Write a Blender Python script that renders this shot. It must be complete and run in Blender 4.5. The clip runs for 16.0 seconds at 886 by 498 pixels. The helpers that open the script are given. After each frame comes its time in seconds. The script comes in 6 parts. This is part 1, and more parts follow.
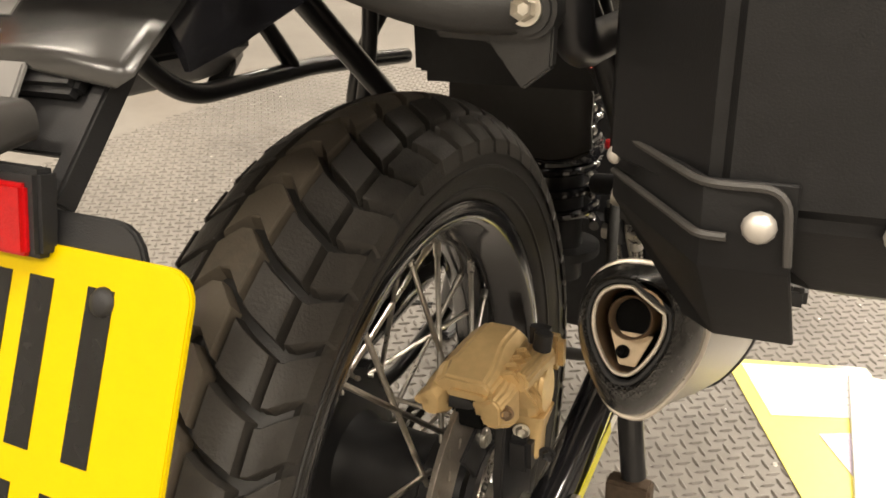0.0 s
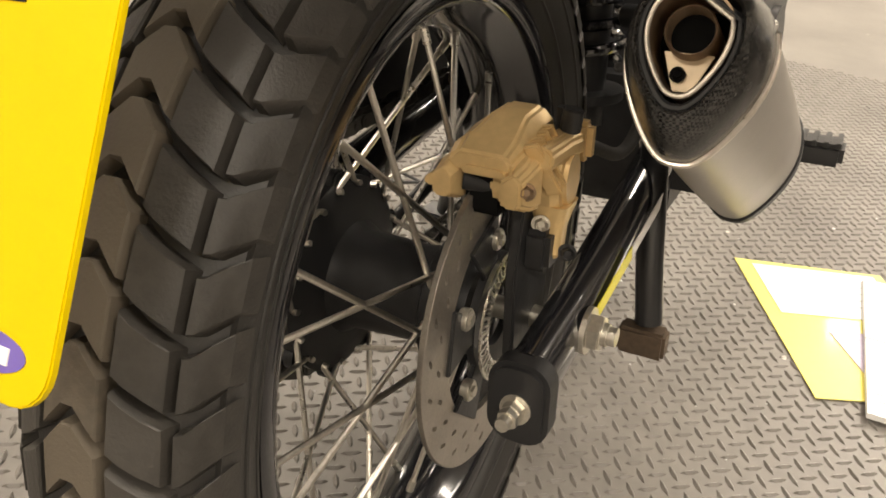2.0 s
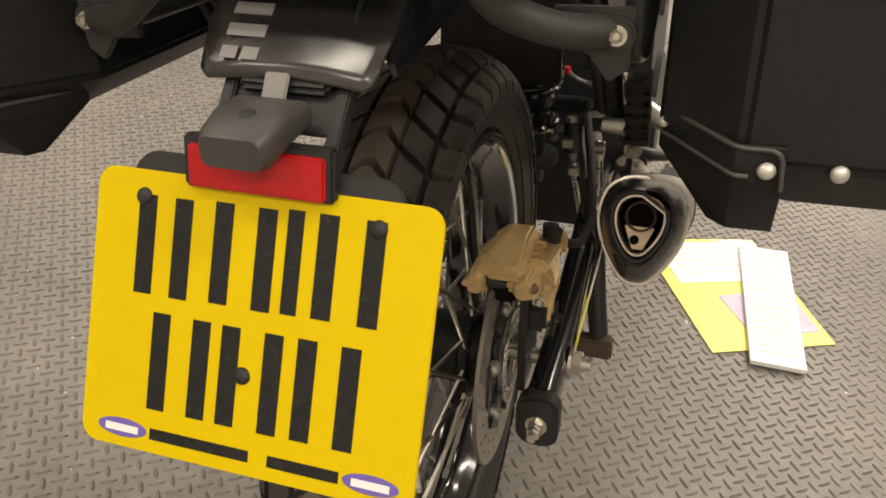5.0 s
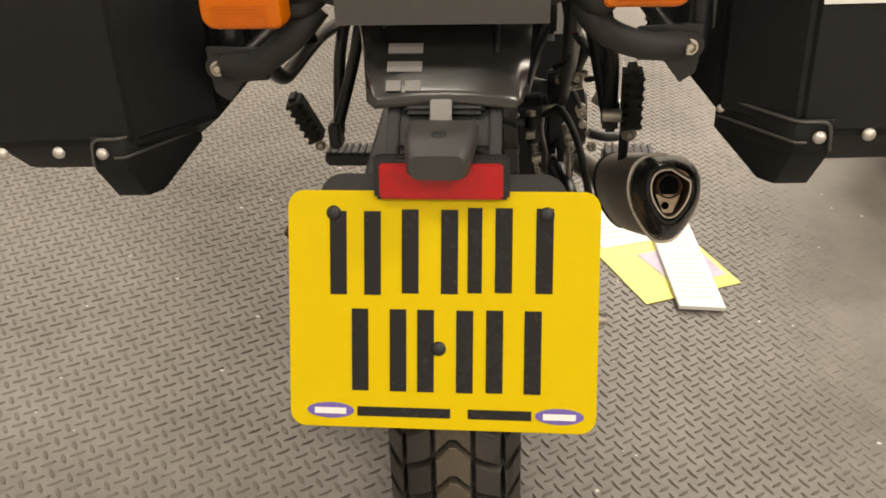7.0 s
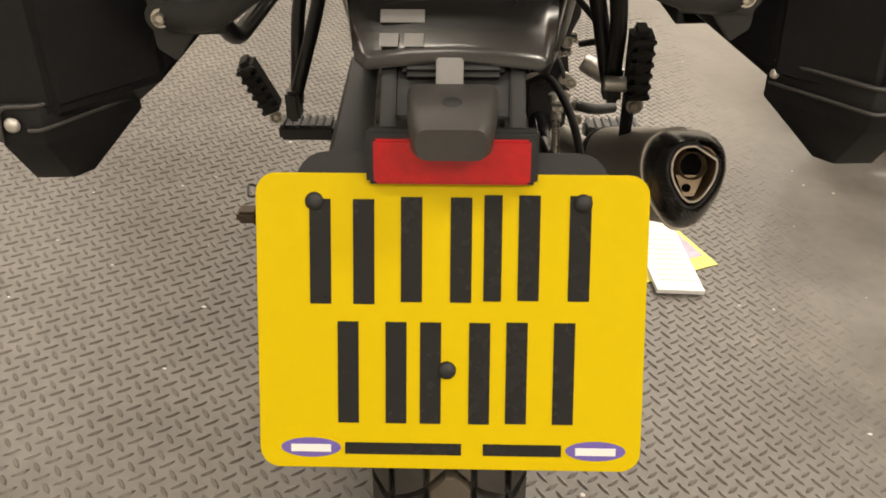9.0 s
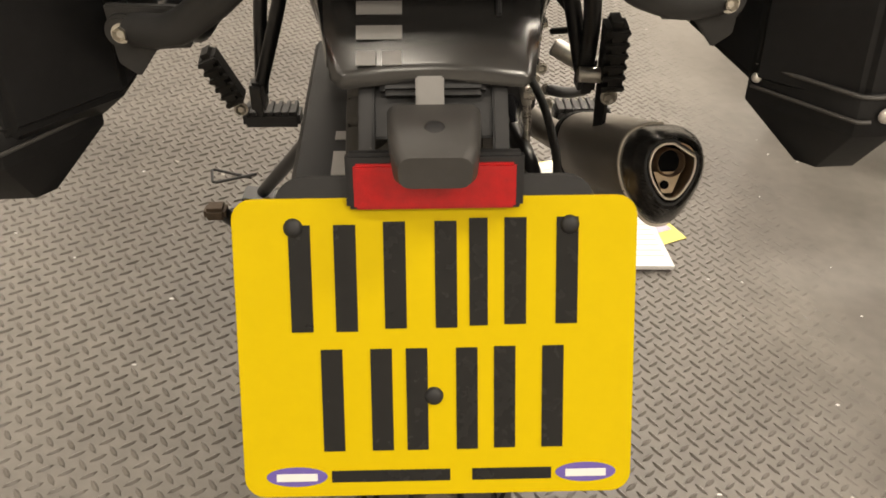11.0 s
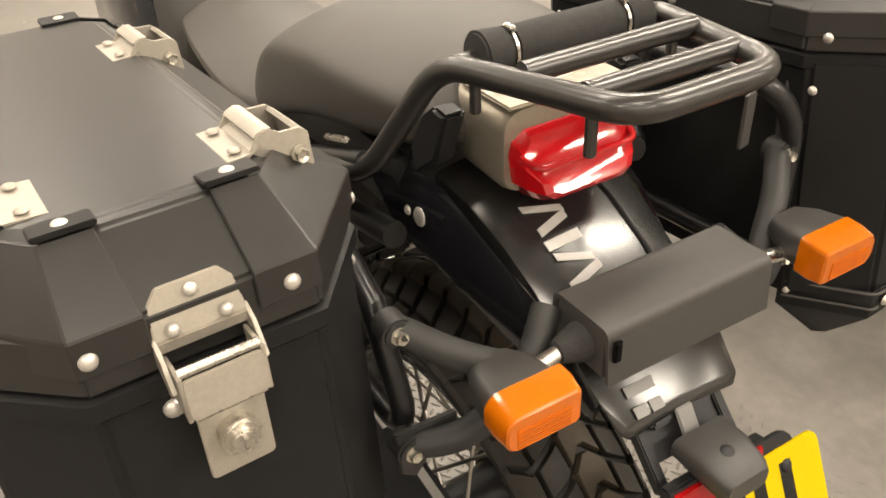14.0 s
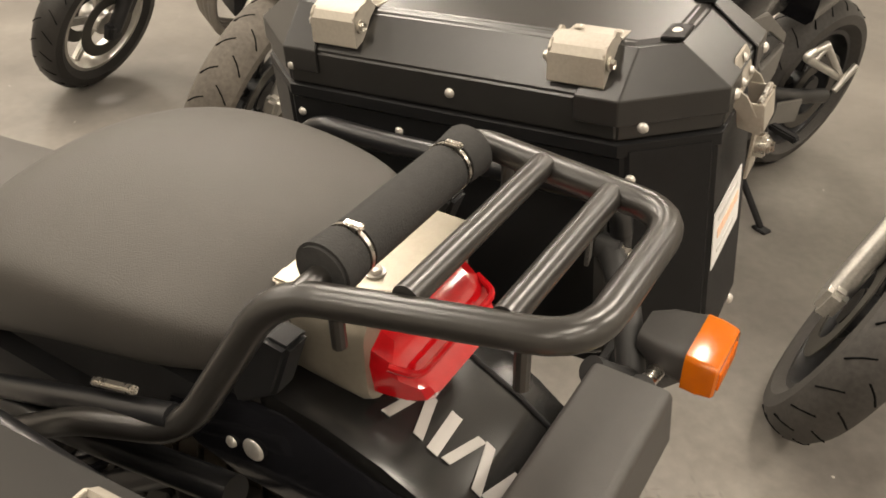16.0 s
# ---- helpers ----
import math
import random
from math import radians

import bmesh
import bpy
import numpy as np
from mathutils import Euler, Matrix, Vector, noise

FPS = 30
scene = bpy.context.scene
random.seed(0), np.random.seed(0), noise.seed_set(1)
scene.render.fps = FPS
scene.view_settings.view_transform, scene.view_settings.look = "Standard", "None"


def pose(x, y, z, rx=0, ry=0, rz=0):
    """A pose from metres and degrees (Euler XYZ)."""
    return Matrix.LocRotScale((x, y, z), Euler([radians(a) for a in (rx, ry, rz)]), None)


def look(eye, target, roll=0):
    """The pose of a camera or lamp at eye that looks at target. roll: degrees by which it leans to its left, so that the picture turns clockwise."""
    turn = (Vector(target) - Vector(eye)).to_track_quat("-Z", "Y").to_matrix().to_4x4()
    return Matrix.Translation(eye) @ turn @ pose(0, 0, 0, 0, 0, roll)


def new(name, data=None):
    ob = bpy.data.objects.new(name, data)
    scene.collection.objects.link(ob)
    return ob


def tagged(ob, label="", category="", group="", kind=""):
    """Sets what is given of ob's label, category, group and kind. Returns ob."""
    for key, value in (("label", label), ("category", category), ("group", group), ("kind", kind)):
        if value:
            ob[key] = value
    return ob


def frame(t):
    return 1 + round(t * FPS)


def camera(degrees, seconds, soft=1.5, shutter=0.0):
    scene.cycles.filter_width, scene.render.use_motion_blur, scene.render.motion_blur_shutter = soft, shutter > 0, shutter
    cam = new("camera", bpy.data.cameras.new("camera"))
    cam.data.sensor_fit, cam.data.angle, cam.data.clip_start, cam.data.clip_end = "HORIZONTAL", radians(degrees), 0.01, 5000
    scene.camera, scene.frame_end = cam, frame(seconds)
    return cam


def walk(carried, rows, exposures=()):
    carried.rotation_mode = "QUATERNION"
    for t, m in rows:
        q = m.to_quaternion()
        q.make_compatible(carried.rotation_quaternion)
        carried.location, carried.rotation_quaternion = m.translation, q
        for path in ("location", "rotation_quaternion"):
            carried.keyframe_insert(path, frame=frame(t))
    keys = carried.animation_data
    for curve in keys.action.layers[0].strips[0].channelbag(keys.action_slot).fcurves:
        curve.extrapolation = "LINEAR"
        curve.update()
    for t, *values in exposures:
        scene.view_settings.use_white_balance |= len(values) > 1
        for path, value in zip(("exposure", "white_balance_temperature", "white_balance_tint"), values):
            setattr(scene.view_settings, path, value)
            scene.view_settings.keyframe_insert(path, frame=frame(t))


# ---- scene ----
cam = camera(55.7, 16.0, soft=1.7)
PATH = [
    (0, (0.245, -0.402, 0.82), (-0.508, 1.212, -0.089), 3.3),
    (0.5, (0.241, -0.39, 0.771), (-0.519, 1.216, -0.147), 3.6),
    (1, (0.244, -0.381, 0.737), (-0.51, 1.219, -0.196), 4.4),
    (1.5, (0.241, -0.393, 0.708), (-0.495, 1.195, -0.26), 5.6),
    (2, (0.242, -0.404, 0.683), (-0.467, 1.17, -0.327), 6.8),
    (2.5, (0.243, -0.419, 0.671), (-0.428, 1.143, -0.382), 7.5),
    (3, (0.254, -0.441, 0.686), (-0.371, 1.11, -0.411), 7.9),
    (3.5, (0.246, -0.482, 0.71), (-0.333, 1.066, -0.417), 7.8),
    (4, (0.235, -0.526, 0.764), (-0.3, 1.029, -0.374), 7.5),
    (4.5, (0.208, -0.576, 0.856), (-0.275, 1.007, -0.267), 6.7),
    (5, (0.176, -0.604, 0.924), (-0.259, 1.001, -0.187), 5.4),
    (7.5, (-0.049, -0.767, 0.968), (-0.041, 0.914, -0.116), 5.9),
    (8, (-0.061, -0.722, 0.942), (-0.017, 0.952, -0.151), 6.7),
    (8.5, (-0.062, -0.675, 0.908), (0.007, 0.991, -0.198), 7.3),
    (11, (-0.076, -0.614, 0.928), (0.1, 0.986, -0.258), 8.1),
    (11.5, (-0.155, -0.62, 0.98), (0.146, 0.979, -0.181), 8.1),
    (12, (-0.217, -0.65, 1.027), (0.235, 0.934, -0.106), 7.9),
    (12.5, (-0.276, -0.644, 1.056), (0.318, 0.91, -0.055), 7.4),
    (13, (-0.35, -0.566, 1.062), (0.365, 0.947, -0.033), 6.5),
    (13.5, (-0.42, -0.49, 1.114), (0.405, 0.972, 0.027), 5.3),
    (14, (-0.464, -0.464, 1.137), (0.485, 0.936, 0.069), 5.1),
    (14.5, (-0.536, -0.428, 1.156), (0.606, 0.835, 0.107), 5.4),
    (15, (-0.582, -0.4, 1.192), (0.739, 0.685, 0.154), 5.3),
    (15.5, (-0.518, -0.329, 1.194), (0.918, 0.597, 0.156), 5.2),
    (16, (-0.424, -0.242, 1.185), (1.056, 0.594, 0.131), 4.8),
]
walk(cam, [(t, look(eye, target, roll)) for t, eye, target, roll in PATH], [(0.0, 0.62), (1.0, 0.6), (2.0, 0.5), (3.5, 0.2), (5.0, 0.0), (8.0, 0.0), (11.5, 0.05), (13.0, 0.36), (14.0, 0.4), (14.7, 0.16), (16.0, 0.1)])

# ---- light: a closed showroom lit by rows of warm ceiling lamps ----
world = bpy.data.worlds.new("room_world")
scene.world = world
world.use_nodes = True
world.node_tree.nodes["Background"].inputs[0].default_value = (0.9, 0.92, 1.0, 1)
world.node_tree.nodes["Background"].inputs[1].default_value = 0.02
LAMP_TINT = (1.0, 0.89, 0.745)


def ceiling_lamp(x, y, power, sx=1.2, sy=0.3, tint=LAMP_TINT):
    data = bpy.data.lights.new("ceiling_lamp", "AREA")
    data.shape, data.size, data.size_y, data.energy, data.color = "RECTANGLE", sx, sy, power, tint
    ob = new("ceiling_lamp", data)
    ob.matrix_world = pose(x, y, 3.36)
    return ob


for lx, side, shift in ((-3.4, 0.85, 0.0), (-0.9, 0.7, 0.0), (1.45, 1.25, 0.85), (4.0, 1.12, 0.0)):
    for ly, power in ((-3.6, 60), (-1.2, 42), (1.2, 50), (3.6, 60), (6.0, 62)):
        ceiling_lamp(lx, ly + shift, power * side)

# ---- materials ----
def ramp_colors(c, f):
    return tuple(min(1.0, v * f) for v in c[:3]) + (1,)


def material(name, color, rough=0.5, metal=0.0, scale=40.0, vary=0.18, bump=0.0, bump_scale=200.0, coat=0.0, rough_vary=0.1, spec=0.5, island=0.0, trans=0.0, ior=1.45, obj_vary=0.0):
    """A surface with colour and gloss varied at two scales, and fine relief."""
    m = bpy.data.materials.new(name)
    m.use_nodes = True
    nt = m.node_tree
    n, l = nt.nodes, nt.links
    b = n["Principled BSDF"]
    co = n.new("ShaderNodeTexCoord")
    big = n.new("ShaderNodeTexNoise")
    big.inputs["Scale"].default_value, big.inputs["Detail"].default_value = scale * 0.18, 5
    fine = n.new("ShaderNodeTexNoise")
    fine.inputs["Scale"].default_value, fine.inputs["Detail"].default_value = scale * 2.2, 4
    mix = n.new("ShaderNodeMath")
    mix.operation = "ADD"
    half = n.new("ShaderNodeMath")
    half.operation, half.inputs[1].default_value = "MULTIPLY", 0.5
    l.new(co.outputs["Object"], big.inputs["Vector"])
    l.new(co.outputs["Object"], fine.inputs["Vector"])
    l.new(big.outputs["Fac"], mix.inputs[0])
    l.new(fine.outputs["Fac"], mix.inputs[1])
    l.new(mix.outputs[0], half.inputs[0])
    fac = half.outputs[0]
    if obj_vary:
        info = n.new("ShaderNodeObjectInfo")
        ad = n.new("ShaderNodeMath")
        ad.operation, ad.inputs[1].default_value = "MULTIPLY_ADD", obj_vary
        l.new(info.outputs["Random"], ad.inputs[0])
        l.new(fac, ad.inputs[2])
        fac = ad.outputs[0]
    r = n.new("ShaderNodeValToRGB")
    r.color_ramp.elements[0].position, r.color_ramp.elements[1].position = 0.3, 0.72
    r.color_ramp.elements[0].color, r.color_ramp.elements[1].color = ramp_colors(color, 1 - vary), ramp_colors(color, 1 + vary)
    l.new(fac, r.inputs["Fac"])
    l.new(r.outputs["Color"], b.inputs["Base Color"])
    rr = n.new("ShaderNodeMapRange")
    rr.inputs["To Min"].default_value, rr.inputs["To Max"].default_value = max(0.02, rough - rough_vary), min(1.0, rough + rough_vary)
    l.new(half.outputs[0], rr.inputs["Value"])
    l.new(rr.outputs["Result"], b.inputs["Roughness"])
    b.inputs["Metallic"].default_value = metal
    b.inputs["Specular IOR Level"].default_value = spec
    b.inputs["Coat Weight"].default_value, b.inputs["Coat Roughness"].default_value = coat, 0.08
    b.inputs["Transmission Weight"].default_value, b.inputs["IOR"].default_value = trans, ior
    if bump:
        bn = n.new("ShaderNodeTexNoise")
        bn.inputs["Scale"].default_value, bn.inputs["Detail"].default_value = bump_scale, 3
        l.new(co.outputs["Object"], bn.inputs["Vector"])
        bp = n.new("ShaderNodeBump")
        bp.inputs["Strength"].default_value, bp.inputs["Distance"].default_value = bump, 0.001
        l.new(bn.outputs["Fac"], bp.inputs["Height"])
        l.new(bp.outputs["Normal"], b.inputs["Normal"])
    return m


M = {
    "powder": material("black_powder_coat", (0.0105, 0.0105, 0.011), 0.44, 0, 60, 0.25, 0.12, 1400, spec=0.26),
    "powder_lid": material("black_satin_lid", (0.019, 0.0182, 0.0172), 0.32, 0, 30, 0.15, 0.05, 1400, spec=0.65, rough_vary=0.03),
    "frame": material("satin_black_tube", (0.011, 0.011, 0.012), 0.30, 0, 80, 0.2, 0.0, 900, spec=0.65, rough_vary=0.04),
    "rack": material("bare_satin_rack_tube", (0.022, 0.020, 0.018), 0.30, 0.1, 80, 0.2, spec=1.0, rough_vary=0.04),
    "gloss": material("gloss_black_paint", (0.010, 0.010, 0.012), 0.14, 0, 50, 0.2, coat=0.6),
    "plastic": material("black_textured_plastic", (0.014, 0.014, 0.015), 0.52, 0, 70, 0.25, 0.25, 1500),
    "grey_plastic": material("dark_grey_plastic", (0.048, 0.046, 0.044), 0.42, 0, 70, 0.15, 0.15, 1500),
    "panel_grey": material("grey_panel_paint", (0.20, 0.19, 0.175), 0.42, 0.2, 60, 0.15, coat=0.2),
    "box_grey": material("grey_powder_coat", (0.051, 0.048, 0.045), 0.50, 0, 60, 0.12, 0.2, 1300),
    "rubber": material("tyre_rubber", (0.021, 0.0195, 0.0178), 0.46, 0, 50, 0.35, 0.3, 600),
    "tread": material("tread_rubber", (0.026, 0.0235, 0.0205), 0.50, 0, 60, 0.45, 0.4, 500, obj_vary=0.3),
    "tread_dusty": material("dusty_tread_rubber", (0.056, 0.046, 0.034), 0.70, 0, 60, 0.55, 0.4, 500, obj_vary=0.5),
    "soft_rubber": material("foam_grip", (0.030, 0.029, 0.028), 0.85, 0, 90, 0.3, 0.5, 900),
    "gold": material("gold_anodised", (0.62, 0.44, 0.21), 0.36, 0.35, 60, 0.15, 0.12, 500),
    "steel": material("stainless_steel", (0.62, 0.59, 0.54), 0.28, 1.0, 120, 0.15, 0.08, 700),
    "spoke": material("spoke_steel", (0.58, 0.55, 0.50), 0.30, 1.0, 120, 0.2),
    "latch": material("brushed_latch_steel", (0.435, 0.40, 0.345), 0.46, 0.55, 160, 0.12, 0.12, 900),
    "bright": material("bright_rivet", (0.60, 0.57, 0.53), 0.36, 0.6, 150, 0.12),
    "zinc": material("zinc_bolt", (0.56, 0.53, 0.47), 0.34, 0.9, 150, 0.2),
    "disc": material("brake_disc_steel", (0.40, 0.365, 0.32), 0.40, 0.9, 200, 0.2, 0.15, 900),
    "canister": material("muffler_steel", (0.36, 0.335, 0.30), 0.42, 0.7, 120, 0.12, 0.1, 900),
    "hot": material("heat_tinted_steel", (0.30, 0.215, 0.14), 0.36, 0.7, 60, 0.3),
    "hot_pale": material("pale_heat_tinted_steel", (0.50, 0.40, 0.28), 0.42, 0.5, 60, 0.25),
    # soot of the outlet; its black also stands for shade in slot and grooves
    "soot_shade": material("soot_and_shade_black", (0.004, 0.004, 0.004), 0.85, 0.0, 60, 0.3, spec=0.1),
    "champagne": material("champagne_metal_paint", (0.36, 0.325, 0.265), 0.36, 0.65, 90, 0.1, 0.08, 900),
    "fender": material("gloss_grey_fender", (0.017, 0.0165, 0.016), 0.23, 0.05, 50, 0.12, 0.0, 900, spec=0.95, rough_vary=0.04),
    "plate": material("yellow_number_plate", (0.585, 0.432, 0.0), 0.36, 0, 50, 0.03, spec=0.14),
    "ink": material("black_plate_film", (0.010, 0.010, 0.010), 0.26, 0, 60, 0.2, spec=0.3, coat=0.1),
    "purple": material("purple_print", (0.13, 0.09, 0.36), 0.3, 0, 60, 0.1, coat=0.4),
    "white": material("white_print", (0.74, 0.73, 0.72), 0.4, 0, 60, 0.06),
    "red": material("red_lens", (0.50, 0.006, 0.010), 0.10, 0, 60, 0.15, coat=0.9, trans=0.1),
    "reflector": material("red_reflector", (0.40, 0.002, 0.004), 0.32, 0, 900, 0.25, 0.25, 700, coat=0.15),
    "amber": material("amber_lens", (0.74, 0.175, 0.001), 0.16, 0, 60, 0.12, coat=0.25, trans=0.3),
    "seat": material("seat_vinyl", (0.062, 0.057, 0.051), 0.52, 0, 25, 0.12, 0.35, 1100),
    "decal": material("grey_decal", (0.19, 0.185, 0.18), 0.4, 0, 40, 0.1),
    "decal_pale": material("pale_decal", (0.46, 0.44, 0.42), 0.35, 0, 40, 0.1),
    "tank": material("tank_paint", (0.020, 0.022, 0.028), 0.22, 0.1, 30, 0.15, coat=0.6),
    "sticker": material("yellow_sticker", (0.72, 0.66, 0.03), 0.4, 0, 120, 0.15),
    "arm": material("matte_black_arm", (0.027, 0.0265, 0.026), 0.52, 0, 80, 0.2, 0.15, 1200),
    "trim": material("thin_steel_trim", (0.60, 0.55, 0.48), 0.30, 0.8, 120, 0.2),
    "print": material("faint_grey_print", (0.55, 0.54, 0.53), 0.6, 0, 40, 0.1),
    "beige": material("beige_paint", (0.58, 0.49, 0.40), 0.5, 0, 30, 0.08, 0.1, 200),
    "paper": material("white_paper", (0.78, 0.77, 0.76), 0.7, 0, 60, 0.05, 0.1, 300),
    "folder": material("yellow_folder", (0.80, 0.72, 0.16), 0.35, 0, 40, 0.08, coat=0.3),
    "lilac": material("lilac_leaflet", (0.50, 0.44, 0.56), 0.4, 0, 50, 0.25),
    "paint_white": material("white_wall_paint", (0.72, 0.69, 0.64), 0.7, 0, 6, 0.06, 0.1, 60),
    "orange_print": material("orange_print", (0.85, 0.58, 0.42), 0.5, 0, 60, 0.1),
    "pale_alloy": material("pale_alloy", (0.62, 0.60, 0.56), 0.35, 0.85, 80, 0.2),
    "chain": material("oiled_chain_steel", (0.10, 0.095, 0.085), 0.42, 0.8, 120, 0.3),
    "rust": material("rusty_foot_steel", (0.085, 0.060, 0.040), 0.6, 0.3, 80, 0.4, 0.3, 300),
    "old_tyre": material("dusty_old_tyre", (0.050, 0.046, 0.042), 0.7, 0, 40, 0.4, 0.3, 300),
    "dusty_tyre": material("pale_dusty_tyre", (0.105, 0.092, 0.078), 0.8, 0, 40, 0.4, 0.3, 300),
    "black_part": material("black_engine_part", (0.020, 0.020, 0.021), 0.4, 0.1, 30, 0.4, 0.2, 200),
    "bluegrey": material("blue_grey_paint", (0.13, 0.15, 0.20), 0.3, 0.1, 30, 0.15, coat=0.5),
}


def carbon_material():
    """Dark woven carbon under clear lacquer."""
    m = material("carbon_weave", (0.016, 0.015, 0.015), 0.25, 0, 60, 0.2, coat=0.3)
    nt = m.node_tree
    b = nt.nodes["Principled BSDF"]
    co = nt.nodes.new("ShaderNodeTexCoord")
    ck = nt.nodes.new("ShaderNodeTexChecker")
    ck.inputs["Scale"].default_value = 620
    ck.inputs["Color1"].default_value, ck.inputs["Color2"].default_value = (0.006, 0.006, 0.006, 1), (0.038, 0.036, 0.034, 1)
    nt.links.new(co.outputs["Object"], ck.inputs["Vector"])
    nt.links.new(ck.outputs["Color"], b.inputs["Base Color"])
    return m


M["carbon"] = carbon_material()


def floor_material(name, color, rough):
    """Worn grey sheet: broad stains, scuffs, grit and pale specks."""
    m = material(name, color, rough, 0, 14, 0.22, 0.25, 450, rough_vary=0.16)
    nt = m.node_tree
    n, l = nt.nodes, nt.links
    b = n["Principled BSDF"]
    src = b.inputs["Base Color"].links[0].from_socket
    co = n.new("ShaderNodeTexCoord")
    st = n.new("ShaderNodeTexNoise")
    st.inputs["Scale"].default_value, st.inputs["Detail"].default_value, st.inputs["Roughness"].default_value = 1.6, 8, 0.65
    l.new(co.outputs["Object"], st.inputs["Vector"])
    rp = n.new("ShaderNodeValToRGB")
    rp.color_ramp.elements[0].position, rp.color_ramp.elements[1].position = 0.35, 0.68
    rp.color_ramp.elements[0].color, rp.color_ramp.elements[1].color = (0.72, 0.70, 0.68, 1), (1.12, 1.10, 1.06, 1)
    l.new(st.outputs["Fac"], rp.inputs["Fac"])
    mu = n.new("ShaderNodeMix")
    mu.data_type, mu.blend_type = "RGBA", "MULTIPLY"
    mu.inputs["Factor"].default_value = 1.0
    l.new(src, mu.inputs[6])
    l.new(rp.outputs["Color"], mu.inputs[7])
    vo = n.new("ShaderNodeTexVoronoi")
    vo.inputs["Scale"].default_value, vo.inputs["Randomness"].default_value = 9.0, 1.0
    l.new(co.outputs["Object"], vo.inputs["Vector"])
    sp = n.new("ShaderNodeMath")
    sp.operation, sp.inputs[1].default_value = "LESS_THAN", 0.035
    l.new(vo.outputs["Distance"], sp.inputs[0])
    m2 = n.new("ShaderNodeMix")
    m2.data_type = "RGBA"
    l.new(sp.outputs[0], m2.inputs["Factor"])
    l.new(mu.outputs[2], m2.inputs[6])
    m2.inputs[7].default_value = (0.50, 0.47, 0.42, 1)
    l.new(m2.outputs[2], b.inputs["Base Color"])
    return m


M["floor"] = floor_material("checker_plate_floor", (0.185, 0.174, 0.162), 0.38)
# same sheet, darker: shade on the lozenge slopes is put into the ridge colour
M["floor_ridge_shaded"] = floor_material("shaded_checker_ridge", (0.160, 0.150, 0.139), 0.34)

# ---- building helpers ----
def part(name, bm, mat, parent=None, label="", m=None, smooth=35):
    """Links a bmesh as one mesh object, under a thing or a part."""
    me = bpy.data.meshes.new(name)
    bmesh.ops.recalc_face_normals(bm, faces=bm.faces)
    bm.to_mesh(me)
    bm.free()
    return place(name, finish(me, mat, smooth), parent, label, m)


def finish(me, mat, smooth=35):
    me.materials.append(M[mat] if isinstance(mat, str) else mat)
    if smooth:
        me.shade_smooth()
        me.set_sharp_from_angle(angle=radians(smooth))
    return me


def place(name, me, parent=None, label="", m=None):
    ob = new(name, me)
    if parent:
        ob.parent = parent
    if m is not None:
        ob.matrix_local = m
    return tagged(ob, label=label)


def thing(name, label, category, m=None, group="", kind=""):
    ob = new(name)
    ob.empty_display_size = 0.1
    if m is not None:
        ob.matrix_world = m
    return tagged(ob, label, category, group, kind)


def join(*bms):
    """One bmesh out of several."""
    out = bms[0]
    for b in bms[1:]:
        tmp = bpy.data.meshes.new("tmp")
        b.to_mesh(tmp)
        b.free()
        out.from_mesh(tmp)
        bpy.data.meshes.remove(tmp)
    return out


def box(c, s, bevel=0.0, m=None, seg=2):
    bm = bmesh.new()
    bmesh.ops.create_cube(bm, size=1, matrix=Matrix.Diagonal((*s, 1)))
    if bevel:
        bmesh.ops.bevel(bm, geom=bm.edges[:], offset=bevel, segments=seg, affect="EDGES", clamp_overlap=True)
    bmesh.ops.transform(bm, verts=bm.verts, matrix=Matrix.Translation(c) @ (m or Matrix()))
    return bm


def along(p0, p1):
    p0, p1 = Vector(p0), Vector(p1)
    return Matrix.Translation((p0 + p1) / 2) @ (p1 - p0).to_track_quat("Z", "Y").to_matrix().to_4x4()


def rod(p0, p1, r, r2=None, seg=16, bevel=0.0):
    bm = bmesh.new()
    bmesh.ops.create_cone(bm, cap_ends=True, segments=seg, radius1=r, radius2=r if r2 is None else r2, depth=(Vector(p1) - Vector(p0)).length)
    if bevel:
        bmesh.ops.bevel(bm, geom=[e for e in bm.edges if any(len(f.verts) > 4 for f in e.link_faces)], offset=bevel, segments=2, affect="EDGES")
    bmesh.ops.transform(bm, verts=bm.verts, matrix=along(p0, p1))
    return bm


def dome(p, way, r, h=None, seg=12):
    """A round rivet or bolt head that stands up from p along way."""
    h = h or r * 0.75
    bm = bmesh.new()
    rings = []
    for k in range(5):
        a = k / 4 * math.pi / 2
        rings.append([bm.verts.new((r * math.cos(a) * math.cos(j * 2 * math.pi / seg), r * math.cos(a) * math.sin(j * 2 * math.pi / seg), h * math.sin(a))) for j in range(seg)] if k < 4 else [bm.verts.new((0, 0, h))])
    for k in range(3):
        for j in range(seg):
            bm.faces.new((rings[k][j], rings[k][(j + 1) % seg], rings[k + 1][(j + 1) % seg], rings[k + 1][j]))
    for j in range(seg):
        bm.faces.new((rings[3][j], rings[3][(j + 1) % seg], rings[4][0]))
    bm.faces.new(rings[0][::-1])
    bmesh.ops.transform(bm, verts=bm.verts, matrix=Matrix.Translation(p) @ Vector(way).to_track_quat("Z", "Y").to_matrix().to_4x4())
    return bm


